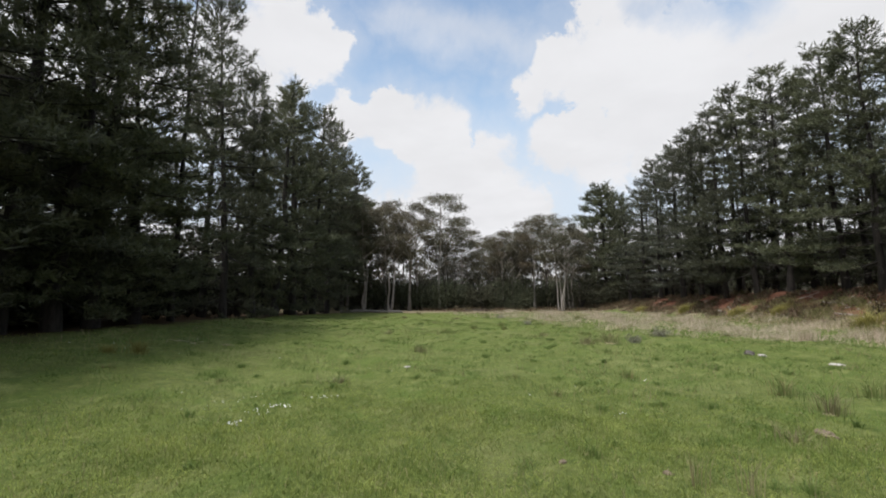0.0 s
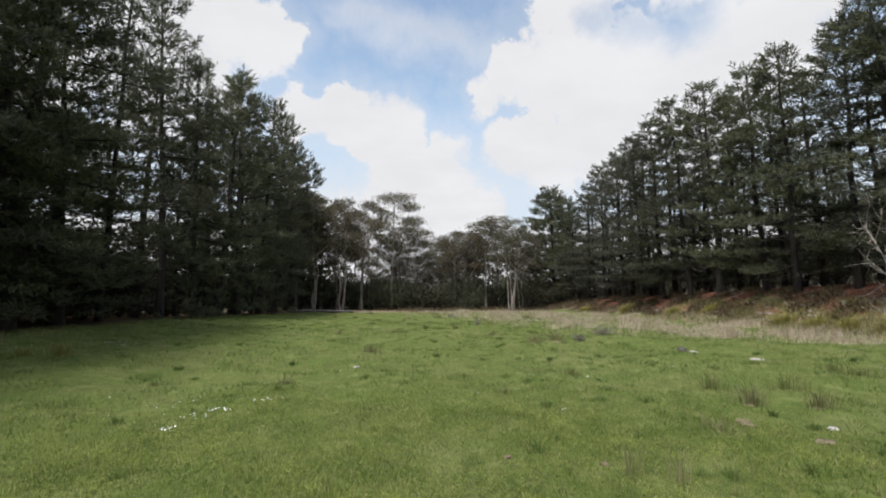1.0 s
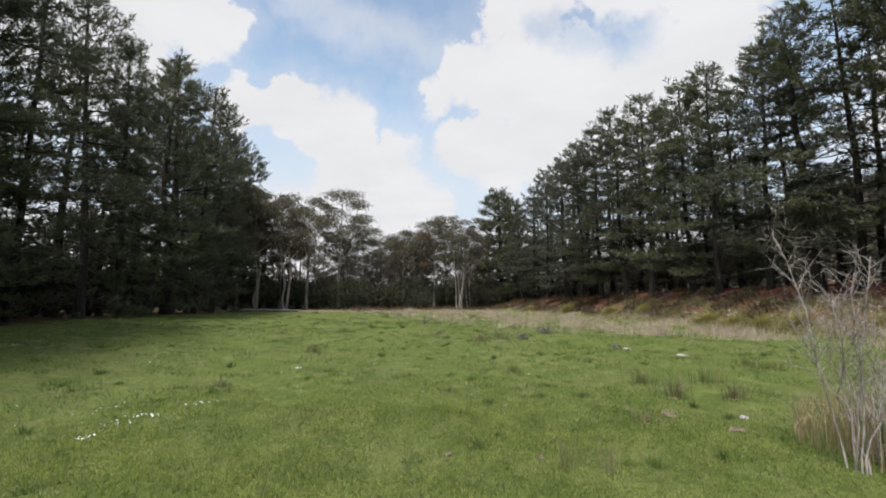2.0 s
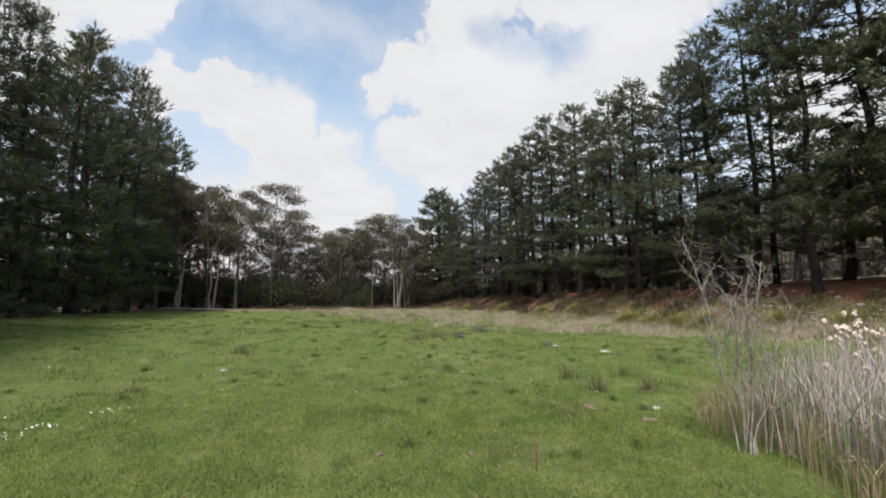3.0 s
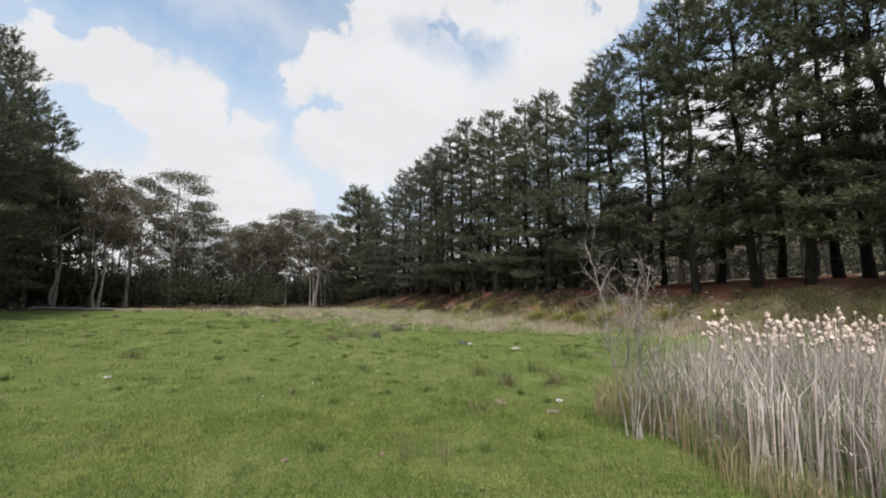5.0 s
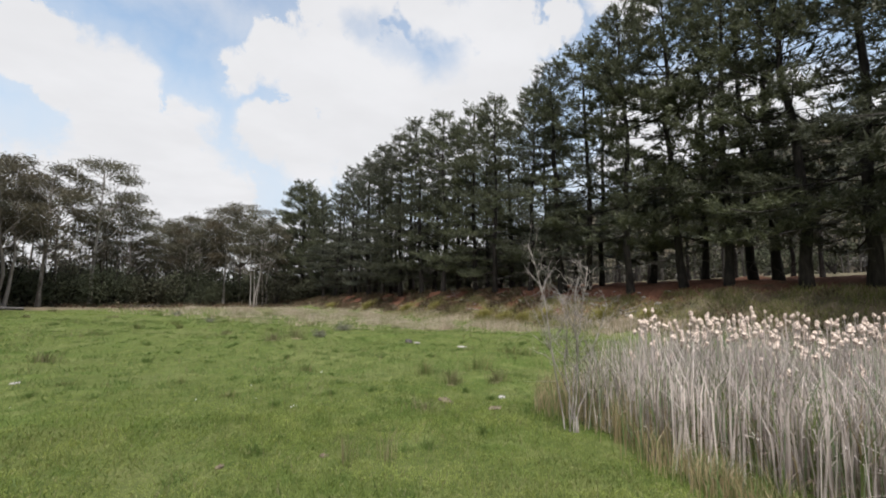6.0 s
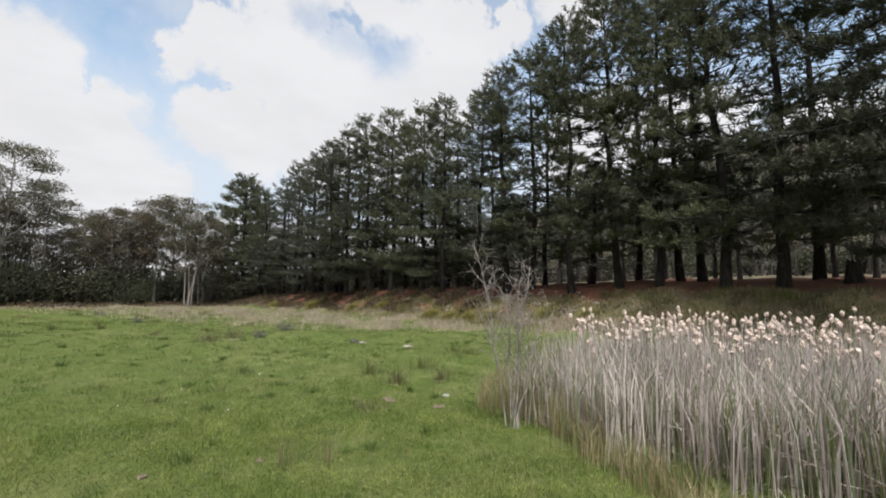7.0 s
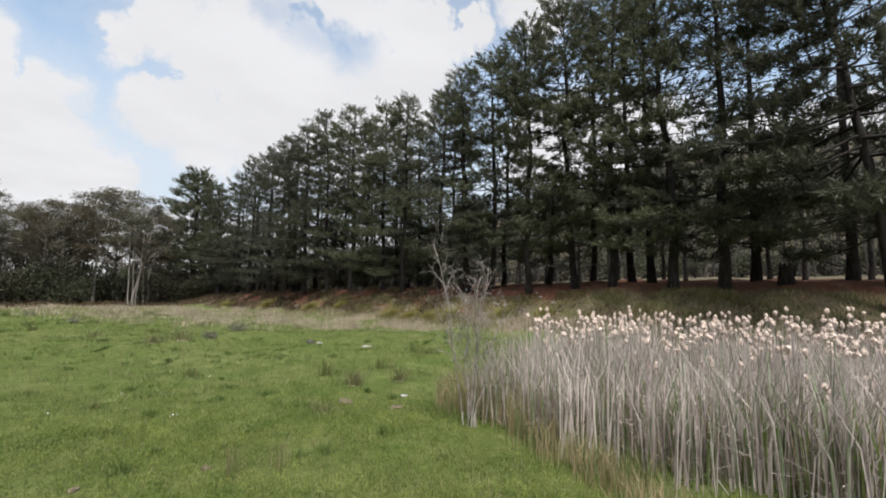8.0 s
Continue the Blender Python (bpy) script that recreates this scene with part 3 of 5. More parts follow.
def far_woodland():
    """Scrubby trees over the hill behind the plantation."""
    rng = np.random.default_rng(26)
    g = Geo()
    n = 2600
    east = rng.uniform(46, 230, n)
    y = rng.uniform(-1.2, 1.6, n) * east
    x = (east - y * EAST[1]) / EAST[0]
    size = rng.uniform(1.0, 2.6, n) * np.clip(east / 90, 0.5, 1.2)
    k = 22
    c = np.column_stack([x, y, land(x, y) + size * 0.7])
    q = unit(rng.normal(size=(n * k, 3)))
    c = np.repeat(c, k, 0) + q * np.repeat(size, k)[:, None] * [0.9, 0.9, 0.75] * rng.uniform(0.3, 1, (n * k, 1))
    slivers(g, c, unit(q + rng.normal(0, 0.5, q.shape)), np.repeat(size, k) * rng.uniform(0.4, 0.8, n * k), np.repeat(size, k) * 0.4, rng)
    n = 950
    az, r = np.radians(rng.uniform(-34, 75, n)), rng.uniform(70, 100, n)
    r = np.where(np.degrees(az) > 22, r * 0.55, r)
    x, y = -np.sin(az) * r, np.cos(az) * r
    size = rng.uniform(1.0, 2.0, n)
    c = np.column_stack([x, y, land(x, y) + 6.4 * rng.uniform(0.03, 1, n) ** 1.7])
    k = 36
    q = unit(rng.normal(size=(n * k, 3)))
    c = np.repeat(c, k, 0) + q * np.repeat(size, k)[:, None] * [1.0, 1.0, 0.7] * rng.uniform(0.3, 1, (n * k, 1))
    slivers(g, c, unit(rng.normal(0, 1, q.shape)), np.repeat(size, k) * rng.uniform(0.2, 0.45, n * k), np.repeat(size, k) * 0.25, rng)
    stuff("far_woodland", g, M_FARWOOD, "dull brown and olive woodland on the far hillside", "woodland")


far_woodland()

# A thin stand of grey stems behind the gum trees.
for n, az in enumerate(np.arange(-27, 16, 0.6)):
    plant("young_tree", YOUNG, spot(float(az), 57 + 6 * math.sin(n * 2.3)), 53 * n % 360, 0.55 + 0.25 * abs(math.sin(n * 1.9)), "slender grey-stemmed young tree behind the gums", "tree", "young trees behind the gums")

# The big leaning pine at the south end of the bank, nearer than the rest.
BIG_PINE = pine_meshes(97, 16.0, 2.3, 5.2, 1.5, 11, 0.20, 0.048, trunk=0.15, gap=0.78, miss=0.08)
plant("pine_tree", BIG_PINE, spot(-95.8, 19.0), 40, 1.0, "large leaning pine with heavy spreading limbs", "pine tree", "pines along the bank", (-11, 0), wide=1.0)

# Unseen pines carry the plantation south, added to shade the big pine's trunk.
for n, az in enumerate([-101, -106, -111, -117]):
    plant("pine_tree", PINES[n % 3], row_spot(az, 21.0 + 1.5 * (n % 2), -88)[0], 83 * n, 1.05, "tall dark green pine standing on the needle-strewn bank", "pine tree", "pines along the bank", wide=1.1)

# Western pines; azimuths 72 to 118 are unseen, added to cast shade.
LEFT_AZ = [5, 10.7, 13.0, 16.3, 18.8, 20.9, 23.4, 26, 27.2, 33, 60]
LEFT_EL = [9, 14.7, 19.1, 23.2, 24.8, 25.2, 25.8, 36, 37, 40, 52]
for row, (offset, azs) in enumerate([(12.8, [118, 100, 84, 72, 62, 55, 50, 45.5, 41.5, 38.5, 35.0, 31.7, 26.6, 23.4, 20.9, 18.8, 16.6, 14.8, 13.0, 11.6]),
                                     (14.6, [58, 52, 47, 43, 39.5, 36, 28.8, 25, 22, 19.6, 17.4, 15.4, 13.6]),
                                     (18.5, [56, 49, 42, 36.5, 24, 19, 16])]):
    for n, az in enumerate(azs):
        p, r = row_spot(az, offset + rng.normal(0, 0.25), 86)
        tall = min(1.6 + r * math.tan(radians(float(np.interp(az, LEFT_AZ, LEFT_EL)) - (4.0 + (19.0 if az > 33 else 11.0 if az > 24 else 0.0) if row else 0.0))) - p[2], 17.5) * rng.uniform(0.95, 1.02)
        if row == 0 and az == 35.0:
            tall *= 0.62
        bare = row == 0 and az == 31.7
        plant("pine_tree", BACK_PINES[1] if bare or (row == 2 and az < 33) else WEST_BIG if row == 0 and az == 26.6 else (BACK_PINES[0] if n % 3 == 1 and az < 33 else WEST_BACK) if row else WEST_BACK if az > 60 else WEST_LIGHT if az in (16.6, 14.8, 13.0, 23.4) else WEST_PINES[(n + row) % 3], p, rng.uniform(0, 360), tall / 16.0,
              "slim sparse pine between darker neighbours" if bare else "dense dark pine with boughs hanging to the grass", "pine tree", "pines west of the paddock",
              (rng.normal(0, 1), rng.normal(1.0, 1)), wide=0.82 if row == 0 and az == 26.6 else 0.8 if row == 0 and 22 < az < 32 else 1.05)


def gum_meshes(seed, tall, stems=1, crown=2.6, low=0.5, masses=16, bark=None):
    """A eucalypt: pale upright stems, steep limbs, and a crown heaped up from many separate leafy masses."""
    rng = np.random.default_rng(seed)
    wood, g = Geo(), Geo()
    for k in range(stems):
        turn = 2.4 * k + rng.uniform(0, 0.8)
        away = np.array([np.cos(turn), np.sin(turn), 0])
        high = tall * (0.9 if k == 0 else rng.uniform(0.74, 0.9))
        s = np.linspace(0, 1, 9)
        wave = np.cumsum(rng.normal(0, 0.07 if stems == 1 else 0.11, (9, 3)) * [1, 1, 0], 0)
        path = away * (0.28 * (k > 0) + (0.10 if stems > 1 else 0.015) * tall * s**1.2)[:, None] + np.array([0, 0, 1.0]) * (-0.2 + s * (high + 0.2))[:, None] + wave - wave[0]
        r0 = 0.0135 * tall * (1.0 if stems == 1 else 0.8 if stems == 2 else 0.48)
        tube(wood, path, r0 * (1 - 0.85 * s) + r0 * 0.4 * np.exp(-s * 18), 7)
        wide = crown * (1.0 if stems == 1 else 0.8 if stems == 2 else 0.66)
        half = (high / 0.9 - low * tall) / 2
        middle = np.array([np.interp(0.75, s, path[:, 0]), np.interp(0.75, s, path[:, 1]), low * tall + half])
        for b in range(masses):
            z = 1 - 1.75 * (b + rng.uniform(0, 1)) / masses
            az = 2.4 * b + rng.uniform(-0.4, 0.4)
            flat = math.sqrt(max(1 - z * z, 0.0)) * rng.uniform(0.65, 1.05)
            size = wide * rng.uniform(0.28, 0.52)
            p1 = middle + np.array([np.cos(az) * flat * wide, np.sin(az) * flat * wide, z * half * rng.uniform(0.85, 1.0) - 0.3 * size])
            drop = np.hypot(*(p1 - middle)[:2]) * rng.uniform(0.6, 1.3)
            a = np.clip((p1[2] - drop) / high, 0.4, 0.95)
            foot = np.array([np.interp(a, s, path[:, i]) for i in range(3)])
            mid = foot * 0.45 + p1 * 0.55 + rng.normal(0, 0.18, 3) - np.array([0, 0, 0.12 * drop])
            tube(wood, [foot, mid, p1], r0 * (1.05 - 0.75 * a) * np.array([0.7, 0.45, 0.18]), 5)
            n = int(300 * size * size + 60)
            q = unit(rng.normal(size=(n, 3)) + [0, 0, 0.25]) * rng.uniform(0.25, 1.08, (n, 1)) ** 0.7
            lump = 1 + 0.28 * np.sin(3 * np.arctan2(q[:, 1], q[:, 0]) + rng.uniform(0, 6))[:, None] * np.sin(4 * q[:, 2:] + rng.uniform(0, 6))
            pos = p1 + q * lump * np.array([1.0, 1.0, 0.44]) * size
            slivers(g, pos, unit(rng.normal(0, 0.6, (n, 3)) - np.array([0, 0, 0.25])), rng.uniform(0.13, 0.26, n), rng.uniform(0.055, 0.09, n), rng)
            twig = rng.choice(n, 8)
            slivers(wood, np.repeat(p1[None], 8, 0), unit(pos[twig] - p1), np.linalg.norm(pos[twig] - p1, axis=1), 0.03, rng)
    return [("trunk", wood.mesh("trunk", bark or M_GUMBARK, True)), ("crown", g.mesh("crown", M_GUM))]


GUMS = [gum_meshes(71, 13.0, 1, 3.1, 0.48, 17), gum_meshes(72, 11.5, 1, 3.0, 0.42, 16, M_DULLBARK), gum_meshes(73, 12.5, 2, 2.9, 0.45, 11, M_DULLBARK), gum_meshes(74, 10.5, 4, 3.0, 0.46, 7), gum_meshes(75, 10.0, 1, 2.9, 0.36, 15, M_DULLBARK)]
GUM_LIST = [  # azimuth, distance, top elevation, prototype
    (0.6, 48, 13.6, 0), (4.4, 47, 12.6, 1), (6.8, 46, 12.9, 2), (9.4, 49, 12.9, 1), (11.5, 50, 12.6, 0), (-2.4, 50, 7.8, 4), (-4.2, 54, 5.6, 4), (8.0, 55, 12.0, 4), (-7.1, 54, 7.6, 4),
    (-8.6, 56, 7.2, 1), (-10.6, 53, 8.3, 2), (-13.2, 52, 10.6, 1), (-14.9, 46, 9.6, 3), (-16.0, 49, 9.6, 2), (-11.6, 50, 10.0, 0), (13.5, 56, 11.5, 1), (-5.6, 60, 5.0, 3), (-17.2, 53, 8.2, 4), (10.2, 46, 13.0, 2), (12.4, 47, 12.4, 1), (-8.9, 50, 8.6, 4), (-7.6, 50, 8.4, 0), (-1.4, 52, 9.8, 1),
]
GUMS.append(gum_meshes(76, 11.0, 1, 1.9, 0.40, 14, M_DULLBARK))
GUM_LIST += [(a, 52 + 3.5 * math.sin(a * 3.1), 8.5 + 0.26 * a + 1.2 * math.sin(a * 2.3), 5) for a in (11, 7.6, 3.4, -0.4, -7.8, -11.2, -15.4)]
HEIGHTS = [13.0, 11.5, 12.5, 10.5, 10.0, 11.0]
for n, (az, r, el, k) in enumerate(GUM_LIST):
    p = spot(az, r)
    tall = (1.6 + r * math.tan(radians(el)) - p[2]) / 1.0
    plant("gum_tree", GUMS[k], p, 47 * n % 360, tall / HEIGHTS[k], "several-stemmed white-barked gum tree at the paddock end" if k == 3 else "tall pale-trunked gum tree with flat grey-green tufts", "gum tree", "gum trees at the far end")


def shrub_meshes(seed, tall, wide, mat, count=1350, leaf=0.15, stem=0.05):
    rng = np.random.default_rng(seed)
    wood, g = Geo(), Geo()
    lobes_ = 11
    for k in range(lobes_):
        a, h = rng.uniform(0, 6.3), tall * rng.uniform(0.5, 0.95)
        tip = np.array([np.cos(a), np.sin(a), 0]) * wide * rng.uniform(0.2, 0.8) + np.array([0, 0, h])
        tube(wood, [np.array([0, 0, -0.1]), tip * 0.4 + rng.normal(0, 0.035 * tall, 3), tip], [stem, stem * 0.7, stem * 0.2], 4)
        n = count // lobes_
        q = unit(rng.normal(size=(n, 3))) * rng.uniform(0.2, 1.0, (n, 1)) ** 0.6
        c = tip * np.array([1, 1, rng.uniform(0.3, 0.8)]) + q * np.array([wide * 0.5, wide * 0.5, tall * 0.34])
        c[:, 2] = np.abs(c[:, 2])
        slivers(g, c, unit(rng.normal(0, 1, (n, 3)) * [1, 1, 0.6]), rng.uniform(0.7, 1.4, n) * leaf, rng.uniform(0.5, 0.9, n) * leaf, rng)
    return [("trunk", wood.mesh("trunk", M_PINEBARK)), ("crown", g.mesh("crown", mat))]


SHADED_SCRUB = [shrub_meshes(86 + i, 3.0, 2.1, M_SCRUB_SHADED) for i in range(2)]
TALL_SCRUB = [shrub_meshes(84 + i, 3.0, 1.9, M_SCRUB, 3600, 0.085) for i in range(2)]
SCRUB = [shrub_meshes(81 + i, 3.0, 1.9, M_SCRUB) for i in range(3)]
for n, az in enumerate(np.arange(-24, 16, 1.35)):
    r = 53 + 5 * math.sin(n * 2.1) + (3 if -16 < az < -10 else 0)
    plant("scrub_bush", SCRUB[n % 3], spot(float(az), r), 61 * n % 360, 0.7 + 0.8 * abs(math.sin(n * 1.7)), "dark green understorey bush beneath the gum trees", "bush", "understorey bushes")
for n, az in enumerate(np.arange(-10.5, 13, 1.6)):
    plant("scrub_bush", TALL_SCRUB[n % 2], spot(float(az), 50.5 + 2.2 * math.sin(n * 2.9)), 59 * n % 360, 1.25 + 0.5 * abs(math.sin(n * 2.3)), "tall dense green bush among the gum trunks", "bush", "understorey bushes")
for n in range(22):
    az = -24 - n * 1.35
    p, r = row_spot(az, 27.5 + 3.0 * math.sin(n * 1.9), -88)
    plant("scrub_bush", SCRUB[n % 3], p, 67 * n % 360, (0.75 + 0.4 * abs(math.sin(n * 1.3))) * float(np.interp(az, [-66, -55, -40], [0.5, 0.8, 1.2])), "dark undergrowth bush inside the pine plantation", "bush", "bushes under the pines")
for n in range(18):
    p, r = row_spot(-60 - n * 2.2, 50 + 7 * math.sin(n * 2.7), -88)
    plant("scrub_bush", SCRUB[n % 3], p, 77 * n % 360, 0.8 + 0.5 * abs(math.sin(n * 1.1)), "low bush beyond the pine plantation", "bush", "bushes beyond the pines")
for n, az in enumerate(np.arange(-26, 19, 1.5)):
    r = 62 + 4 * math.sin(n * 1.3)
    plant("scrub_bush", SCRUB[(n + 1) % 3], spot(float(az), r), 83 * n % 360, 0.7 + 0.9 * abs(math.sin(n * 2.9)), "tall dark bush behind the gum trees", "bush", "understorey bushes")
for n, az in enumerate(np.arange(-25, 17, 3.8)):
    r = 66 + 5 * math.sin(n * 2.2)
    plant("gum_tree", GUMS[(n * 2) % 5], spot(float(az), r), 91 * n % 360, 0.70 + 0.10 * math.sin(n * 1.9), "distant gum tree behind the others", "gum tree", "gum trees at the far end")
# Bushes in the shade-darkened leaf colour, added to darken gaps below the western pines.
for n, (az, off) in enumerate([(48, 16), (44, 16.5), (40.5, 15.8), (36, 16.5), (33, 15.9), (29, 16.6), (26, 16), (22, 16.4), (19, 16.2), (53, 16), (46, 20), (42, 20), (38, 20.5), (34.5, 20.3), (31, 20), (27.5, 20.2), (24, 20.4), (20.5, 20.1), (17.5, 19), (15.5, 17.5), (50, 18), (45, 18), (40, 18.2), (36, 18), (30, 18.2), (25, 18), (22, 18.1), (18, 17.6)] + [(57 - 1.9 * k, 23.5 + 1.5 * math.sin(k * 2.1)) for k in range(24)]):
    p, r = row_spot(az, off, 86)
    plant("scrub_bush", SHADED_SCRUB[n % 2], p, 71 * n % 360, (0.85 if off < 21 else 1.35) + 0.4 * abs(math.sin(n * 2.3)), "scrub bush with deep pine shade put into its leaf colour", "bush", "bushes under the western pines")


# ---------------------------------------------------------------- grass and rushes
def scatter(rng, n, az0, az1, r0, r1, power=0.5):
    az = np.radians(rng.uniform(az0, az1, n))
    r = (rng.uniform(0, 1, n) * (r1 ** (1 / power) - r0 ** (1 / power)) + r0 ** (1 / power)) ** power
    return -np.sin(az) * r, np.cos(az) * r


def bed_edge(az):
    """Distance of the near edge of the bulrush bed, by azimuth."""
    return np.interp(-az, [50, 53.8, 57, 62.5, 65, 68.4, 73.3, 79.4, 90], [9.5, 7.0, 6.2, 5.75, 5.45, 5.25, 5.1, 5.0, 4.9])


def in_reeds(x, y):
    """True inside the bed of bulrushes."""
    az, r = np.degrees(np.arctan2(-x, y)), np.hypot(x, y)
    edge = bed_edge(az)
    rear = np.interp(-az, [50, 56, 62, 70, 80, 110], [9.5, 8.6, 10.0, 11.5, 12.5, 12.5])
    return (r > edge) & (r < rear) & (az < -56.3)


def field_grass():
    rng = np.random.default_rng(21)
    near, far = Geo(), Geo()
    x, y = scatter(rng, 175000, -104, 52, 2.6, 8.6)
    r = np.hypot(x, y)
    keep = ~in_reeds(x, y) & (rng.uniform(0, 1, len(x)) < (1 - 0.9 * ease(r, 5.0, 8.6)) * ease(r, 1.6, 3.0))
    x, y, r = x[keep], y[keep], r[keep]
    patch = 0.5 + 0.5 * np.sin(1.9 * x + 0.7 * y) * np.sin(1.6 * y - 0.8 * x + 1.0)
    lean = rng.normal(0, 0.75, (len(x), 3)) * [1, 1, 0]
    blades(near, np.column_stack([x, y, land(x, y) - 0.01]), lean, rng.uniform(0.035, 0.085, len(x)) * (0.55 + 0.95 * patch), rng.uniform(0.004, 0.0085, len(x)), rng)
    stuff("meadow_grass", near, M_GRASS, "short lush green paddock grass", "grass")
    ring = Geo()
    x, y = scatter(rng, 16000, -180, 180, 0.0, 9.0, 0.7)
    keep = ~in_reeds(x, y)
    x, y = x[keep], y[keep]
    d = unit(rng.normal(0, 0.6, (len(x), 3)) * [1, 1, 0] + [0, 0, 1])
    slivers(ring, np.column_stack([x, y, land(x, y) - 0.01]), d, rng.uniform(0.04, 0.08, len(x)), rng.uniform(0.006, 0.011, len(x)), rng)
    stuff("meadow_grass", ring, M_GRASS, "short green paddock grass underfoot", "grass")
    x, y = scatter(rng, 210000, -104, 54, 4.5, 47, 0.9)
    east = x * EAST[0] + y * EAST[1]
    west = x * WEST[0] + y * WEST[1]
    keep = ~in_reeds(x, y) & (east < 13.5) & (west < 12.3) & (y < 40 + 1.5 * np.sin(x))
    x, y = x[keep], y[keep]
    r = np.hypot(x, y)
    d = unit(rng.normal(0, 0.95, (len(x), 3)) * [1, 1, 0] + [0, 0, 1])
    slivers(far, np.column_stack([x, y, land(x, y) - 0.01]), d, rng.uniform(0.025, 0.055, len(x)) * (1 + 0.014 * r), 0.003 + 0.0008 * r, rng)
    clump, stalks = Geo(), Geo()
    m = 2600
    cx, cy = scatter(rng, m, -100, 48, 2.6, 30, 0.75)
    size = rng.uniform(0.05, 0.26, m)
    keep = ~in_reeds(cx, cy) & (cx * EAST[0] + cy * EAST[1] < 15) & (cx * WEST[0] + cy * WEST[1] < 11.5)
    cx, cy, size = np.repeat(cx[keep], 34), np.repeat(cy[keep], 34), np.repeat(size[keep], 34)
    x, y = cx + rng.normal(0, 1, len(cx)) * size, cy + rng.normal(0, 1, len(cx)) * size * 0.8
    d = unit(rng.normal(0, 0.7, (len(x), 3)) * [1, 1, 0] + [0, 0, 1])
    slivers(clump, np.column_stack([x, y, land(x, y) - 0.01]), d, rng.uniform(0.06, 0.13, len(x)) * (0.7 + 2.2 * size), 0.004 + 0.0007 * np.hypot(x, y), rng)
    m = 5200
    cx, cy = scatter(rng, m, -100, 48, 2.6, 26, 0.8)
    patch = np.sin(0.55 * cx + 0.3 * cy) * np.sin(0.5 * cy - 0.35 * cx + 1.2) + 0.5 * np.sin(1.9 * cx) * np.sin(1.7 * cy) + rng.normal(0, 0.3, m)
    keep = ~in_reeds(cx, cy) & (cx * EAST[0] + cy * EAST[1] < 15.5) & (cx * WEST[0] + cy * WEST[1] < 11.5) & (patch > 0.1)
    x, y = np.repeat(cx[keep], 3), np.repeat(cy[keep], 3)
    x, y = x + rng.normal(0, 0.06, len(x)), y + rng.normal(0, 0.06, len(x))
    d = unit(rng.normal(0, 0.3, (len(x), 3)) * [1, 1, 0] + [0, 0, 1])
    slivers(stalks, np.column_stack([x, y, land(x, y) - 0.01]), d, rng.uniform(0.08, 0.24, len(x)), 0.003 + 0.0006 * np.hypot(x, y), rng)
    stuff("seed_stalks", stalks, M_WISP, "thin dry seeding stalks above the green grass", "grass")
    stuff("rank_grass", clump, M_RANK, "scattered darker clumps of rank grass", "grass")
    stuff("meadow_grass", far, M_GRASS, "green paddock grass further off", "grass")


field_grass()


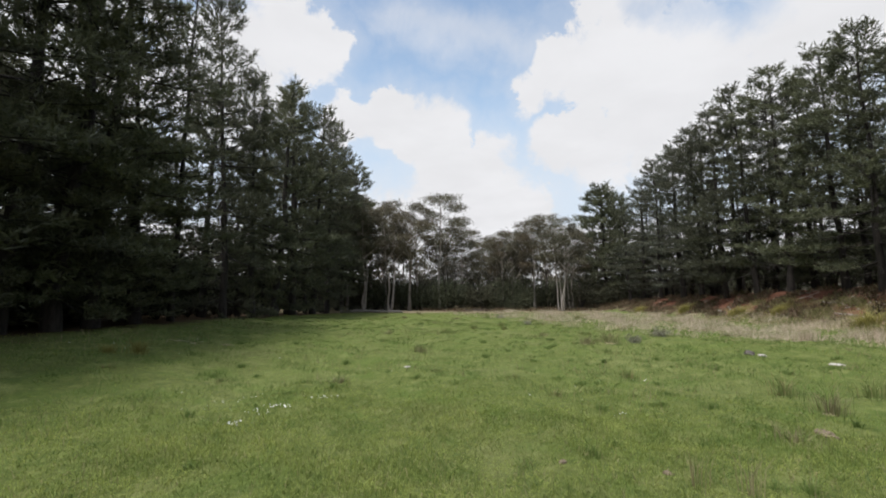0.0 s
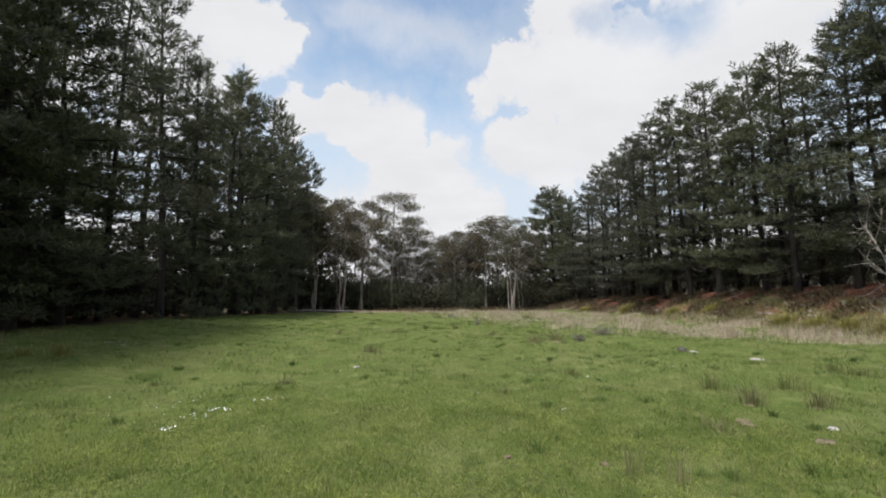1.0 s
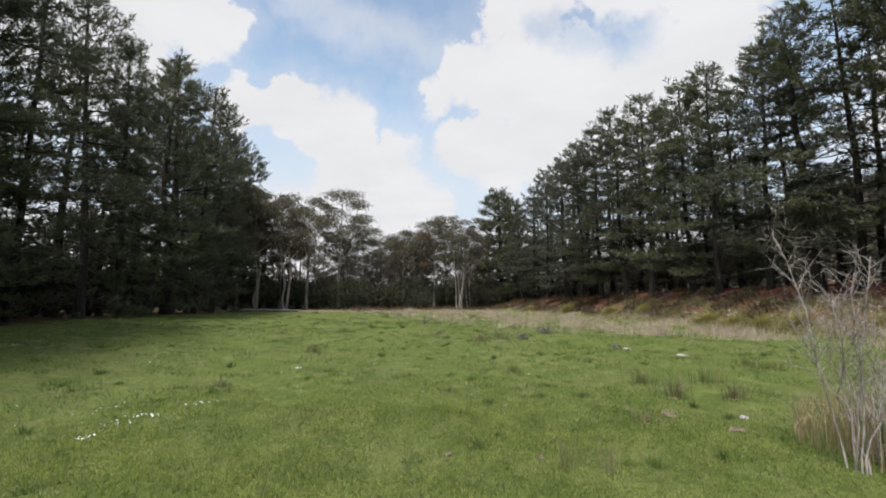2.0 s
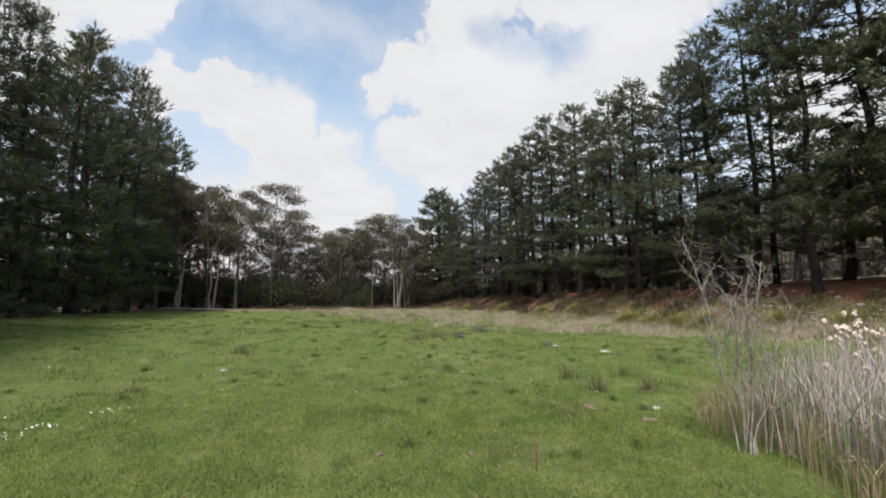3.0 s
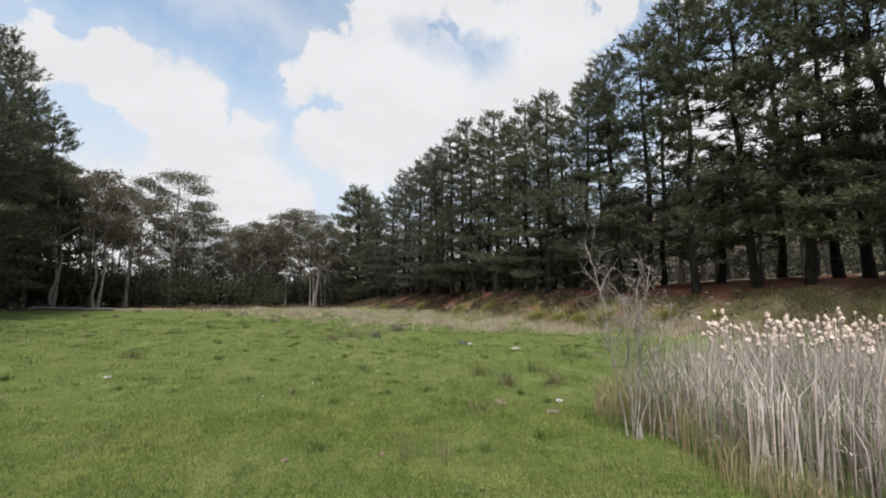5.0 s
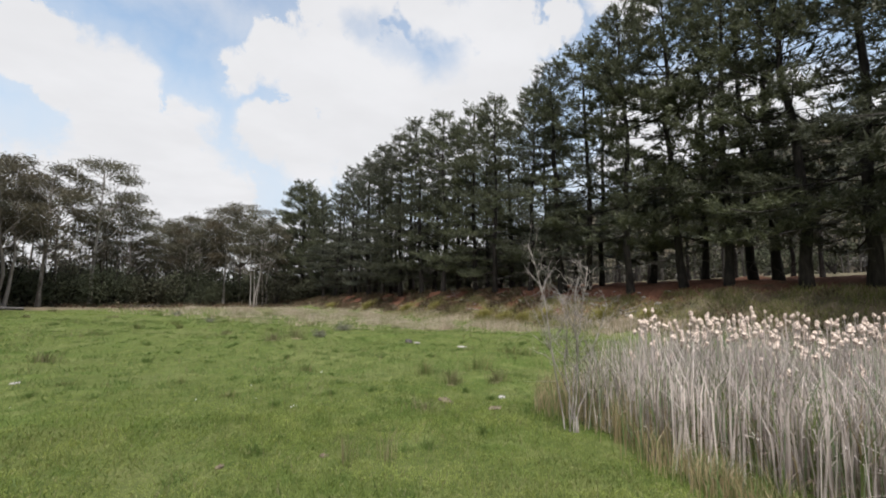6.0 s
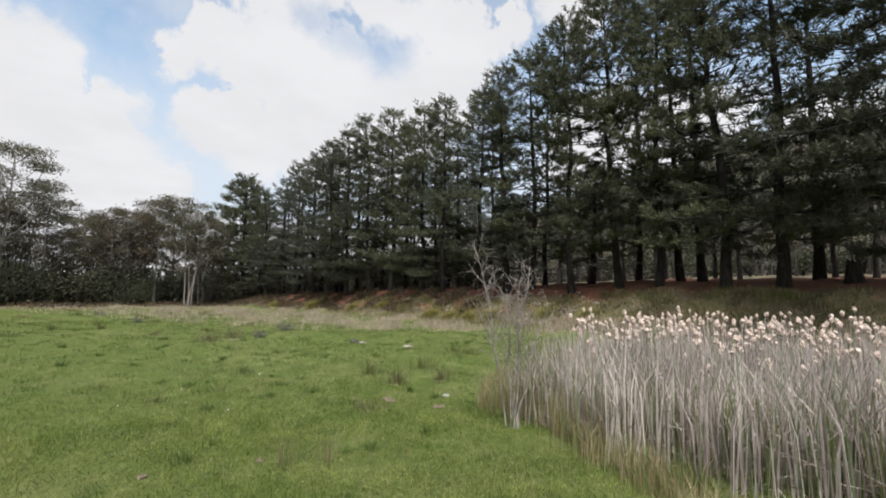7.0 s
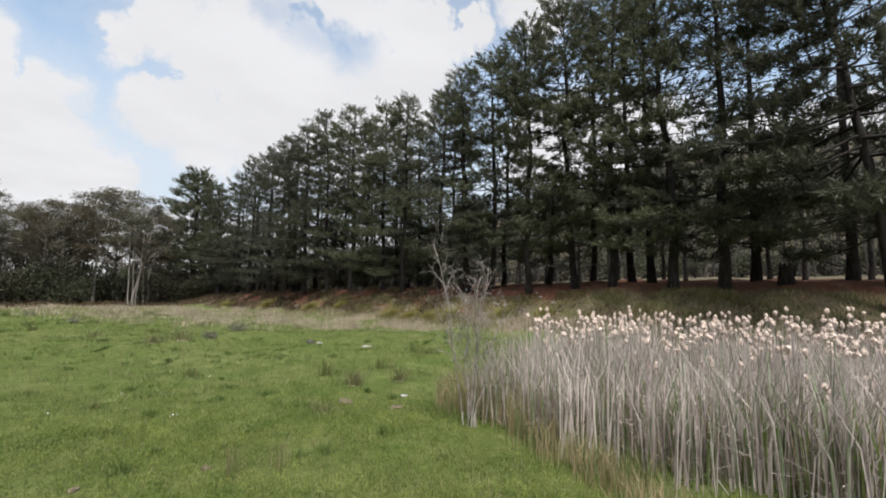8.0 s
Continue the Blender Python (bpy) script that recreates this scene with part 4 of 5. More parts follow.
def straw_band():
    """Tall dry grass along the foot of the bank."""
    rng = np.random.default_rng(22)
    g, h = Geo(), Geo()
    n = 130000
    y = rng.uniform(6, 42, n)
    low = np.interp(y, [6, 12, 15, 17, 25, 38, 44], [15.6, 15.0, 10.5, 8.6, 4.6, 0.0, -3.0])
    top = np.interp(y, [6, 14, 24, 34, 44], [17.2, 17.0, 16.6, 15.2, 13.0])
    u = rng.uniform(0, 1, n)
    x = low + (top - low) * u
    clump = np.sin(1.1 * x + 0.5 * y + np.sin(0.7 * y)) * np.sin(0.9 * y - 0.6 * x + 0.4) + 0.5 * np.sin(3.1 * x + y) * np.sin(2.7 * y) + rng.normal(0, 0.3, n)
    keep = rng.uniform(0, 1, n) < (0.12 + 0.8 * ease(clump, -0.3, 1.0)) * (0.15 + 0.85 * ease(u, 0.0, 0.7)) * (1 - 0.5 * ease(y, 26, 40))
    x, y, clump = x[keep], y[keep], clump[keep]
    d = unit(rng.normal(0, 0.35, (len(x), 3)) * [1, 1, 0] + [0, 0, 1])
    slivers(g, np.column_stack([x, y, land(x, y) - 0.01]), d, rng.uniform(0.15, 0.50, len(x)) * np.clip(0.55 + 0.3 * clump, 0.45, 1.0), 0.007 + 0.0006 * np.hypot(x, y), rng)
    stuff("dry_grass", g, M_STRAW, "band of tall bleached dry grass below the bank", "dry grass")
    n = 60000
    y = rng.uniform(-8, 50, n)
    e = rng.uniform(16.5, 19.4, n)
    x = (e - y * EAST[1]) / EAST[0]
    clump = np.sin(1.7 * x + 0.9 * y) * np.sin(1.9 * y - 1.1 * x + 0.5) + 0.5 * np.sin(4.1 * x) * np.sin(3.7 * y) + rng.normal(0, 0.3, n)
    keep = clump > 0.05 + 0.9 * ease(e, 17.6, 19.2)
    x, y = x[keep], y[keep]
    d = unit(rng.normal(0, 0.8, (len(x), 3)) * [1, 1, 0] + [0, 0, 1])
    slivers(h, np.column_stack([x, y, land(x, y) - 0.01]), d, rng.uniform(0.08, 0.22, len(x)), rng.uniform(0.03, 0.055, len(x)), rng)
    k = Geo()
    n = 70000
    y = rng.uniform(-12, 26, n)
    e = np.where(y < 2, rng.uniform(13.2, 19.6, n), rng.uniform(16.3, np.where(y < 9, 19.6, 19.0), n))
    x = (e - y * EAST[1]) / EAST[0]
    lump = 0.5 + 0.5 * np.sin(2.9 * x + 1.1 * y) * np.sin(2.3 * y - 1.9 * x + 0.3)
    keep = (rng.uniform(0, 1, n) < 0.35 + 0.65 * lump) & ~in_reeds(x, y)
    x, y, lump = x[keep], y[keep], lump[keep]
    d = unit(rng.normal(0, 0.5, (len(x), 3)) * [1, 1, 0] + [0, 0, 1])
    slivers(k, np.column_stack([x, y, land(x, y) - 0.01]), d, rng.uniform(0.10, 0.26, len(x)) * (0.5 + lump), rng.uniform(0.016, 0.032, len(x)), rng)
    stuff("bank_grass", k, M_BANKGRASS, "rough olive grass covering the bank behind the bulrushes", "grass")
    b = Geo()
    n = 46000
    y = rng.uniform(15, 56, n)
    e = rng.uniform(17.0, 20.6, n)
    x = (e - y * EAST[1]) / EAST[0]
    clump = np.sin(1.3 * x + 0.7 * y) * np.sin(1.5 * y - 0.9 * x + 0.9) + 0.6 * np.sin(3.3 * x) * np.sin(2.9 * y) + rng.normal(0, 0.3, n)
    keep = clump > 0.15
    x, y, clump = x[keep], y[keep], clump[keep]
    d = unit(rng.normal(0, 0.6, (len(x), 3)) * [1, 1, 0] + [0, 0, 1])
    slivers(b, np.column_stack([x, y, land(x, y) - 0.01 + rng.uniform(0, 0.15, len(x))]), d, rng.uniform(0.1, 0.34, len(x)) * np.clip(0.5 + clump * 0.5, 0.5, 1.1), rng.uniform(0.04, 0.08, len(x)), rng)
    n = 9000
    x, y = rng.uniform(-6, 20, n), rng.uniform(39.5, 50, n)
    clump = np.sin(0.9 * x + 0.6 * y) * np.sin(1.1 * y - 0.7 * x) + 0.5 * np.sin(2.3 * x) * np.sin(2.1 * y) + rng.normal(0, 0.3, n)
    keep = (clump > -0.1) & (x > -6 + 0.8 * (50 - y))
    x, y, clump = x[keep], y[keep], clump[keep]
    d = unit(rng.normal(0, 0.6, (len(x), 3)) * [1, 1, 0] + [0, 0, 1])
    slivers(b, np.column_stack([x, y, land(x, y) - 0.01 + rng.uniform(0, 0.2, len(x))]), d, rng.uniform(0.12, 0.4, len(x)) * np.clip(0.5 + clump * 0.5, 0.5, 1.1), rng.uniform(0.05, 0.1, len(x)), rng)
    stuff("bracken", b, M_BRACKEN, "rusty brown bracken and low scrub on the bank", "bracken")
    stuff("heath", h, M_HEATH, "low olive and brown heath growing over the bank", "heath")


straw_band()


def reed_bed():
    rng = np.random.default_rng(23)
    g = Geo()
    az, r = rng.uniform(-106, -53, 14000), rng.uniform(4.6, 12.5, 14000)
    x, y = -np.sin(np.radians(az)) * r, np.cos(np.radians(az)) * r
    keep = in_reeds(x, y) & (rng.uniform(0, 1, 14000) < 0.95)
    x, y, az = x[keep], y[keep], az[keep]
    x, y = x + rng.normal(0, 0.13, len(x)), y + rng.normal(0, 0.13, len(x))
    edge = np.interp(-az, [56, 60, 66, 110], [0.6, 0.85, 1.0, 1.0])
    n = len(x)
    lean = rng.normal(0, 0.17, (n, 3)) * [1, 1, 0]
    front = bed_edge(az)
    deep = np.hypot(x, y) - front
    fallen = (rng.uniform(0, 1, n) < 0.2) & (deep > 0.5)
    lean[fallen] *= 2.5
    length = rng.uniform(0.88, 1.58, n) * edge
    length[fallen] *= 0.7
    blades(g, np.column_stack([x, y, land(x, y) - 0.02]), lean, length, rng.uniform(0.006, 0.019, n), rng)
    # broken brown leaves lying criss-cross low down
    lit = Geo()
    m = 10000
    pick = rng.choice(np.nonzero(deep > 0.15)[0], m)
    c = np.column_stack([x[pick] + rng.normal(0, 0.1, m), y[pick] + rng.normal(0, 0.1, m), 0 * pick])
    c[:, 2] = land(c[:, 0], c[:, 1]) + rng.uniform(0, 0.45, m)
    slivers(lit, c, unit(rng.normal(0, 1, (m, 3)) * [1, 1, 0.6] + [0, 0, 0.25]), rng.uniform(0.2, 0.6, m), rng.uniform(0.006, 0.013, m), rng)
    stuff("reed_litter", lit, M_REEDLITTER, "broken brown bulrush leaves tangled low in the bed", "bulrushes")
    stuff("reed_leaves", g, M_REED, "dense bed of dry bleached bulrush leaves and stems", "bulrushes")
    gb = Geo()
    n = 1700
    az = rng.uniform(-104, -57, n)
    front = bed_edge(az)
    r = front + 0.15 + np.abs(rng.normal(0, 2.2, n))
    x, y = -np.sin(np.radians(az)) * r, np.cos(np.radians(az)) * r
    blades(gb, np.column_stack([x, y, land(x, y) - 0.02]), rng.normal(0, 0.14, (n, 3)) * [1, 1, 0], rng.uniform(0.45, 1.15, n), rng.uniform(0.012, 0.024, n), rng)
    stuff("green_reed_blades", gb, M_TUSSOCK, "fresh green blades growing among the dry bulrushes", "bulrushes")
    # ochre rushes along the near edge and round the dead shrub
    o = Geo()
    n = 2800
    az = -51 - 31 * rng.uniform(0, 1, n) ** 1.5
    edge = np.minimum(bed_edge(az), 6.5 + 0.1 * (az + 54))
    r = edge + rng.normal(0.08, 0.26, n) + (az > -60) * np.abs(rng.normal(0, 0.9, n))
    x, y = -np.sin(np.radians(az)) * r, np.cos(np.radians(az)) * r
    size = np.interp(-az, [51, 54, 57, 62, 68, 82], [0.3, 0.75, 0.85, 0.6, 0.42, 0.35])
    blades(o, np.column_stack([x, y, land(x, y) - 0.02]), rng.normal(0, 0.22, (n, 3)) * [1, 1, 0], rng.uniform(0.4, 1.1, n) * size, rng.uniform(0.005, 0.011, n), rng)
    stuff("rush_fringe", o, M_OCHRE, "ochre and green rushes fringing the bulrush bed", "rushes")


reed_bed()


def fluff(geo, centre, size, rng):
    """A torn, fluffy seed head: a lumpy spindle with stray tufts."""
    k, q = 7, 9
    s = np.linspace(0, 1, k)
    lump = 1 + rng.normal(0, 0.28, (k, q))
    a = np.arange(q) * 2 * np.pi / q
    rad = size * 0.5 * np.sin(np.pi * (0.06 + 0.88 * s)) ** 0.7
    ring = np.stack([np.cos(a)[None] * rad[:, None] * lump, np.sin(a)[None] * rad[:, None] * lump, (s[:, None] - 0.5) * size * 1.6 + rng.normal(0, 0.06, (k, q)) * size], -1)
    i, j = np.meshgrid(np.arange(k - 1), np.arange(q), indexing="ij")
    j2 = (j + 1) % q
    geo.add(ring.reshape(-1, 3) + centre, np.stack([i * q + j, i * q + j2, (i + 1) * q + j2, (i + 1) * q + j], -1).reshape(-1, 4))
    n = 40
    d = unit(rng.normal(size=(n, 3)))
    slivers(geo, centre + d * size * np.array([0.3, 0.3, 0.75]), d, rng.uniform(0.1, 0.35, n) * size, np.full(n, size * 0.12), rng)


def bulrush(seed):
    rng = np.random.default_rng(seed)
    ob = thing("bulrush", "dry bulrush with a fluffy cream seed head", "bulrush", "bulrushes in the wet hollow")
    tall = 1.5
    lean = rng.normal(0, 0.05, 2)
    s = np.linspace(0, 1, 5)
    path = np.column_stack([lean[0] * s**2, lean[1] * s**2, -0.05 + s * tall])
    stalk, head, leaf = Geo(), Geo(), Geo()
    tube(stalk, path, 0.007 - 0.003 * s, 4)
    fluff(head, path[-1] - np.array([0, 0, 0.06]), rng.uniform(0.052, 0.080), rng)
    for extra in range(seed % 3):
        fluff(head, path[-1] + np.array([rng.normal(0, 0.03), rng.normal(0, 0.03), -0.13 - 0.075 * extra]), rng.uniform(0.045, 0.068), rng)
    blades(leaf, np.zeros((5, 3)) + rng.normal(0, 0.02, (5, 3)) * [1, 1, 0], rng.normal(0, 0.18, (5, 3)) * [1, 1, 0], rng.uniform(0.8, 1.25, 5), 0.02, rng)
    stem = part("stalk", stalk, M_REED, ob, smooth=True)
    part("seed_head", head, M_FLUFF, stem, "fluffy cream seed head")
    part("leaves", leaf, M_REED, ob)
    return ob


def plant_bulrushes():
    rng = np.random.default_rng(24)
    kinds = [bulrush(i) for i in range(6)]
    used = 0
    while used < 285:
        az, r = rng.uniform(-104, -61.5), rng.uniform(4.6, 12.3)
        x, y = -math.sin(radians(az)) * r, math.cos(radians(az)) * r
        if not in_reeds(np.array(x), np.array(y)) or rng.uniform() > 0.08 + 0.92 * ease(r, 6.2, 10.2):
            continue
        size = rng.uniform(0.82, 1.02) * np.interp(-az, [58, 64], [0.85, 1.0]) * np.interp(r, [4.5, 8.0], [0.86, 1.0])
        m = Matrix.Translation((x, y, float(land(x, y)))) @ Matrix.Rotation(rng.uniform(0, 6.3), 4, "Z") @ Matrix.Scale(size, 4)
        ob = kinds[used % 6]
        if used < 6:
            ob.matrix_basis = m
        else:
            copy_thing(ob, m)
        used += 1


plant_bulrushes()


def far_heads():
    """More seed heads crowded together at the back of the bed."""
    rng = np.random.default_rng(29)
    heads, stalks = Geo(), Geo()
    used = 0
    while used < 300:
        az, r = rng.uniform(-104, -62), rng.uniform(6.4, 12.3)
        x, y = -math.sin(radians(az)) * r, math.cos(radians(az)) * r
        if not in_reeds(np.array(x), np.array(y)):
            continue
        tip = np.array([x, y, float(land(x, y)) + rng.uniform(1.12, 1.52)])
        fluff(heads, tip, rng.uniform(0.045, 0.07), rng)
        tube(stalks, [[x + rng.normal(0, 0.05), y + rng.normal(0, 0.05), float(land(x, y)) - 0.02], tip], [0.006, 0.004], 4)
        used += 1
    stuff("bulrush_heads", heads, M_FLUFF, "crowded fluffy cream bulrush seed heads", "bulrushes")
    stuff("bulrush_stalks", stalks, M_REED, "dry stalks of the crowded bulrushes", "bulrushes")


far_heads()


# ---------------------------------------------------------------- the dead shrub by the rushes
def dead_shrub():
    rng = np.random.default_rng(64)
    ob = thing("dead_shrub", "leafless bleached shrub standing beside the bulrushes", "shrub")
    ob.location = spot(-55.6, 5.75)
    across, back = np.array([0.6, -0.8, 0]), np.array([0.8, 0.6, 0])

    def limb(geo, start, heading, length, radius, depth, up=0.04):
        n = 5
        p, d = np.array(start, float), np.array(heading, float)
        pts = [p]
        for k in range(n):
            d = unit(d + rng.normal(0, 0.2, 3) + np.array([0, 0, up]))
            p = p + d * length / n
            pts.append(p)
        tube(geo, pts, radius * np.linspace(1, 0.4, n + 1), 4 if depth > 1 else 3)
        if depth:
            for k in range(rng.integers(3, 6)):
                a = rng.uniform(0.25, 1.0)
                i = min(int(a * n), n - 1)
                q = pts[i] + (pts[i + 1] - pts[i]) * (a * n - i)
                limb(geo, q, unit(d * 0.7 + rng.normal(0, 0.5, 3)), length * rng.uniform(0.4, 0.7), radius * 0.55, depth - 1, up)

    # sideways lean, depth, height, number of side branches
    for k, (lean, deep, high, many) in enumerate([(-0.34, 0.05, 2.25, 28), (0.26, 0.10, 2.0, 28), (-0.12, -0.10, 1.65, 20), (0.08, 0.25, 1.85, 22), (0.42, 0.0, 1.5, 14), (-0.46, 0.15, 1.4, 12)]):
        g = Geo()
        s = np.linspace(0, 1, 10)
        kink = np.cumsum(rng.normal(0, 0.022, (10, 3)), 0) * [1, 1, 0.3]
        path = across * (lean * s**1.3)[:, None] + back * (deep * s)[:, None] + np.array([0, 0, 1.0]) * (-0.06 + s * (high + 0.06))[:, None] + kink - kink[0] + across * (0.03 * k - 0.07)
        tube(g, path, 0.0082 * (1 - 0.7 * s) + 0.002, 6)
        for b in range(many):
            a = 0.35 + 0.63 * (b + rng.uniform(0, 1)) / many
            p = np.array([np.interp(a, s, path[:, i]) for i in range(3)])
            turn = 2.4 * b + rng.uniform(0, 1)
            limb(g, p, unit(np.array([np.cos(turn), np.sin(turn), 0]) * 0.6 + np.array([0, 0, rng.uniform(0.4, 1.0)])), rng.uniform(0.24, 0.58) * (1.2 - 0.5 * a), 0.0043, 1, 0.06)
        part("stem", g, M_TWIG, ob, smooth=True)


dead_shrub()


# ---------------------------------------------------------------- tussocks, stones and other small things in the grass
def tussock(az, r, size, tall, mat, label, count=90):
    rng = np.random.default_rng(int(abs(az) * 100 + r * 10))
    g = Geo()
    a = rng.uniform(0, 6.3, count)
    q = np.abs(rng.normal(0, 0.4, count)) * size
    base = np.column_stack([np.cos(a) * q, np.sin(a) * q, 0 * a - 0.03])
    lean = np.column_stack([np.cos(a), np.sin(a), 0 * a]) * rng.uniform(0.1, 0.75, (count, 1)) + rng.normal(0, 0.1, (count, 3)) * [1, 1, 0]
    blades(g, base, lean * (0.5 if mat is M_WISP else 1), rng.uniform(0.5, 1.1, count) * tall, 0.0055 if mat is M_WISP else 0.004 + 0.0005 * r, rng)
    k = np.arange(12) * np.pi / 6
    wide = 0.2 * size if mat is M_WISP else size
    dome = np.vstack([np.column_stack([np.cos(k) * wide, np.sin(k) * wide, 0 * k - 0.06]), [[0, 0, 0.05 * tall]]])
    g.add(dome, np.stack([np.arange(12), (np.arange(12) + 1) % 12, np.full(12, 12)], -1))
    foot = spot(az, r)
    for v in g.v:
        v[..., 2] += land(v[..., 0] + foot[0], v[..., 1] + foot[1]) - foot[2]
    ob = new("grass_tussock", g.mesh("grass_tussock", mat))
    ob.location = spot(az, r)
    return tagged(ob, label, "tussock", "tussocks in the paddock")


GREEN, DRY, RUSH = "rank green tussock standing above the short grass", "straw-coloured tussock in the short grass", "clump of dark upright rushes"
WISP = "thin wisps of dry seeding grass"
NEAR_TUSSOCKS = [
    (-22.2, 9.4, 0.32, 0.30, M_TUSSOCK, GREEN), (-37.1, 8.9, 0.30, 0.46, M_TUSSOCK, GREEN), (13.1, 8.4, 0.3, 0.2, M_DRYTUFT, DRY), (36.9, 11.2, 0.35, 0.14, M_TUSSOCK, GREEN),
    (26.4, 9.4, 0.3, 0.14, M_TUSSOCK, GREEN), (-14, 7.6, 0.35, 0.16, M_TUSSOCK, GREEN), (-9, 8.8, 0.4, 0.15, M_TUSSOCK, GREEN), (1, 9.2, 0.4, 0.14, M_TUSSOCK, GREEN),
    (-40.4, 8.2, 0.3, 0.5, M_DRYTUFT, DRY), (-43.5, 9.6, 0.4, 0.5, M_TUSSOCK, GREEN), (-46.0, 8.6, 0.35, 0.4, M_DRYTUFT, DRY), (-28.5, 4.3, 0.14, 0.42, M_WISP, WISP),
    (-33.5, 4.4, 0.14, 0.42, M_WISP, WISP), (-37.5, 6.2, 0.3, 0.22, M_DRYTUFT, DRY), (-70.6, 4.98, 0.24, 0.40, M_DRYTUFT, DRY), (-75.8, 4.9, 0.24, 0.45, M_TUSSOCK, GREEN),
]
FAR_TUSSOCKS = [
    (2.9, 12.9, 0.42, 0.32, M_DRYTUFT, "low bushy tussock with pale dead tips"), (29.2, 15.2, 0.5, 0.09, M_STRAW, "low patch of dead pale grass"), (30.6, 15.4, 0.4, 0.08, M_STRAW, "low patch of dead pale grass"), (25.9, 15.0, 0.3, 0.09, M_STRAW, "low patch of dead pale grass"),
    (34.3, 13.0, 0.34, 0.46, M_OLIVE, RUSH), (37.0, 13.2, 0.3, 0.34, M_OLIVE, RUSH), (-20.4, 15.6, 0.55, 0.55, M_DRYTUFT, DRY), (-17.8, 15.0, 0.45, 0.40, M_DRYTUFT, DRY),
    (-38.9, 19.0, 0.5, 0.75, M_STRAW, DRY), (-7.4, 24.0, 0.5, 0.30, M_TUSSOCK, GREEN), (-0.3, 19.6, 0.35, 0.25, M_TUSSOCK, GREEN), (-3.8, 21.0, 0.3, 0.35, M_TUSSOCK, GREEN),
    (-12, 24, 0.6, 0.25, M_TUSSOCK, GREEN), (-47.2, 12.8, 0.6, 0.38, M_TUSSOCK, GREEN), (-49.0, 12.2, 0.5, 0.35, M_TUSSOCK, GREEN), (-5.5, 30, 0.5, 0.3, M_TUSSOCK, GREEN),
    (-17, 30, 0.6, 0.35, M_DRYTUFT, DRY),
]
for az, r, size, tall, mat, label in NEAR_TUSSOCKS + FAR_TUSSOCKS:
    tussock(az, r, size, tall, mat, label, 26 if r < 4.5 else 110)
LOW_BUSH = shrub_meshes(91, 0.42, 0.36, M_GREYBUSH, 620, 0.05, 0.008)
for n, (az, r, size) in enumerate([(-26.0, 18.4, 1.0), (-23.2, 16.2, 0.8), (-10.6, 24.5, 0.7), (-7.2, 31.0, 0.8)]):
    plant("low_bush", LOW_BUSH, spot(az, r), 67 * n, size, "low twiggy grey-green bush in the grass", "bush", "low bushes in the paddock")
tr = np.random.default_rng(37)
for k in range(34):
    az, r = tr.uniform(-34, 12), tr.uniform(14, 38)
    if -math.sin(radians(az)) * r > 11.5:
        continue
    dry = tr.uniform() < 0.6
    tussock(az, r, tr.uniform(0.25, 0.5), tr.uniform(0.16, 0.34), M_DRYTUFT if dry else M_TUSSOCK, DRY if dry else GREEN, 80)
for k in range(48):
    az, r = tr.uniform(-52, 36), 4.6 + 12 * tr.uniform() ** 1.3
    x, y = -math.sin(radians(az)) * r, math.cos(radians(az)) * r
    if not in_reeds(np.array(x), np.array(y)):
        tussock(az, r, tr.uniform(0.10, 0.24), tr.uniform(0.11, 0.2), M_RANK, "small tuft of longer dark green grass", 70)
# big olive rush clumps at the foot of the bank
for az, d in [(-43.6, 16.9), (-46.2, 16.9), (-48.4, 16.8), (-37.2, 17.6), (-33.5, 17.4), (-24.0, 17.0), (-28.6, 17.2), (-51.5, 17.2), (-58, 17.4), (-63, 17.6)]:
    p, r = row_spot(az, d, -88)
    tussock(az, r, 0.62, 0.62, M_OLIVE, "rounded olive rush clump at the foot of the bank", 420)


def stone(az, r, size, flat, mat, label, name="stone", category="stone", group="", detail=3):
    rng = np.random.default_rng(int(abs(az) * 37 + r * 11))
    bm = bmesh.new()
    bmesh.ops.create_icosphere(bm, subdivisions=detail, radius=1)
    shift = Vector(rng.uniform(0, 50, 3))
    for v in bm.verts:
        q = 1 + 0.45 * noise.noise(v.co * 1.3 + shift) + 0.18 * noise.noise(v.co * 3.7 + shift)
        v.co = Vector((v.co.x * q * 1.25, v.co.y * q * 0.9, v.co.z * q * flat)) * size
    me = bpy.data.meshes.new(name)
    bm.to_mesh(me)
    bm.free()
    me.materials.append(mat)
    ob = new(name, me)
    ob.matrix_basis = Matrix.Translation(spot(az, r)) @ Matrix.Rotation(rng.uniform(0, 6.3), 4, "Z")
    return tagged(ob, label, category, group)


PALE = "pale weathered stone lying in the grass"
for az, r, size, flat, mat, label in [
    (4.7, 9.9, 0.07, 0.4, M_STONE, PALE), (-41.2, 13.5, 0.11, 0.35, M_STONE, PALE), (-34.3, 14.4, 0.12, 0.9, M_DARKSTONE, "dark broken stump end in the grass"), (-46.8, 7.5, 0.07, 0.35, M_STONE, PALE), (-35.4, 14.3, 0.09, 0.5, M_STONE, PALE),
    (-39.8, 6.7, 0.11, 0.35, M_DIRT, "low mound of bare brown soil"), (-46.2, 6.6, 0.09, 0.3, M_DIRT, "low mound of bare brown soil"),
    (-26.0, 4.55, 0.04, 0.6, M_DIRT, "small clod of dry soil"), (-14.5, 4.5, 0.035, 0.6, M_DIRT, "small clod of dry soil"),
]:
    stone(az, r, size, flat, mat, label)
rs = np.random.default_rng(33)
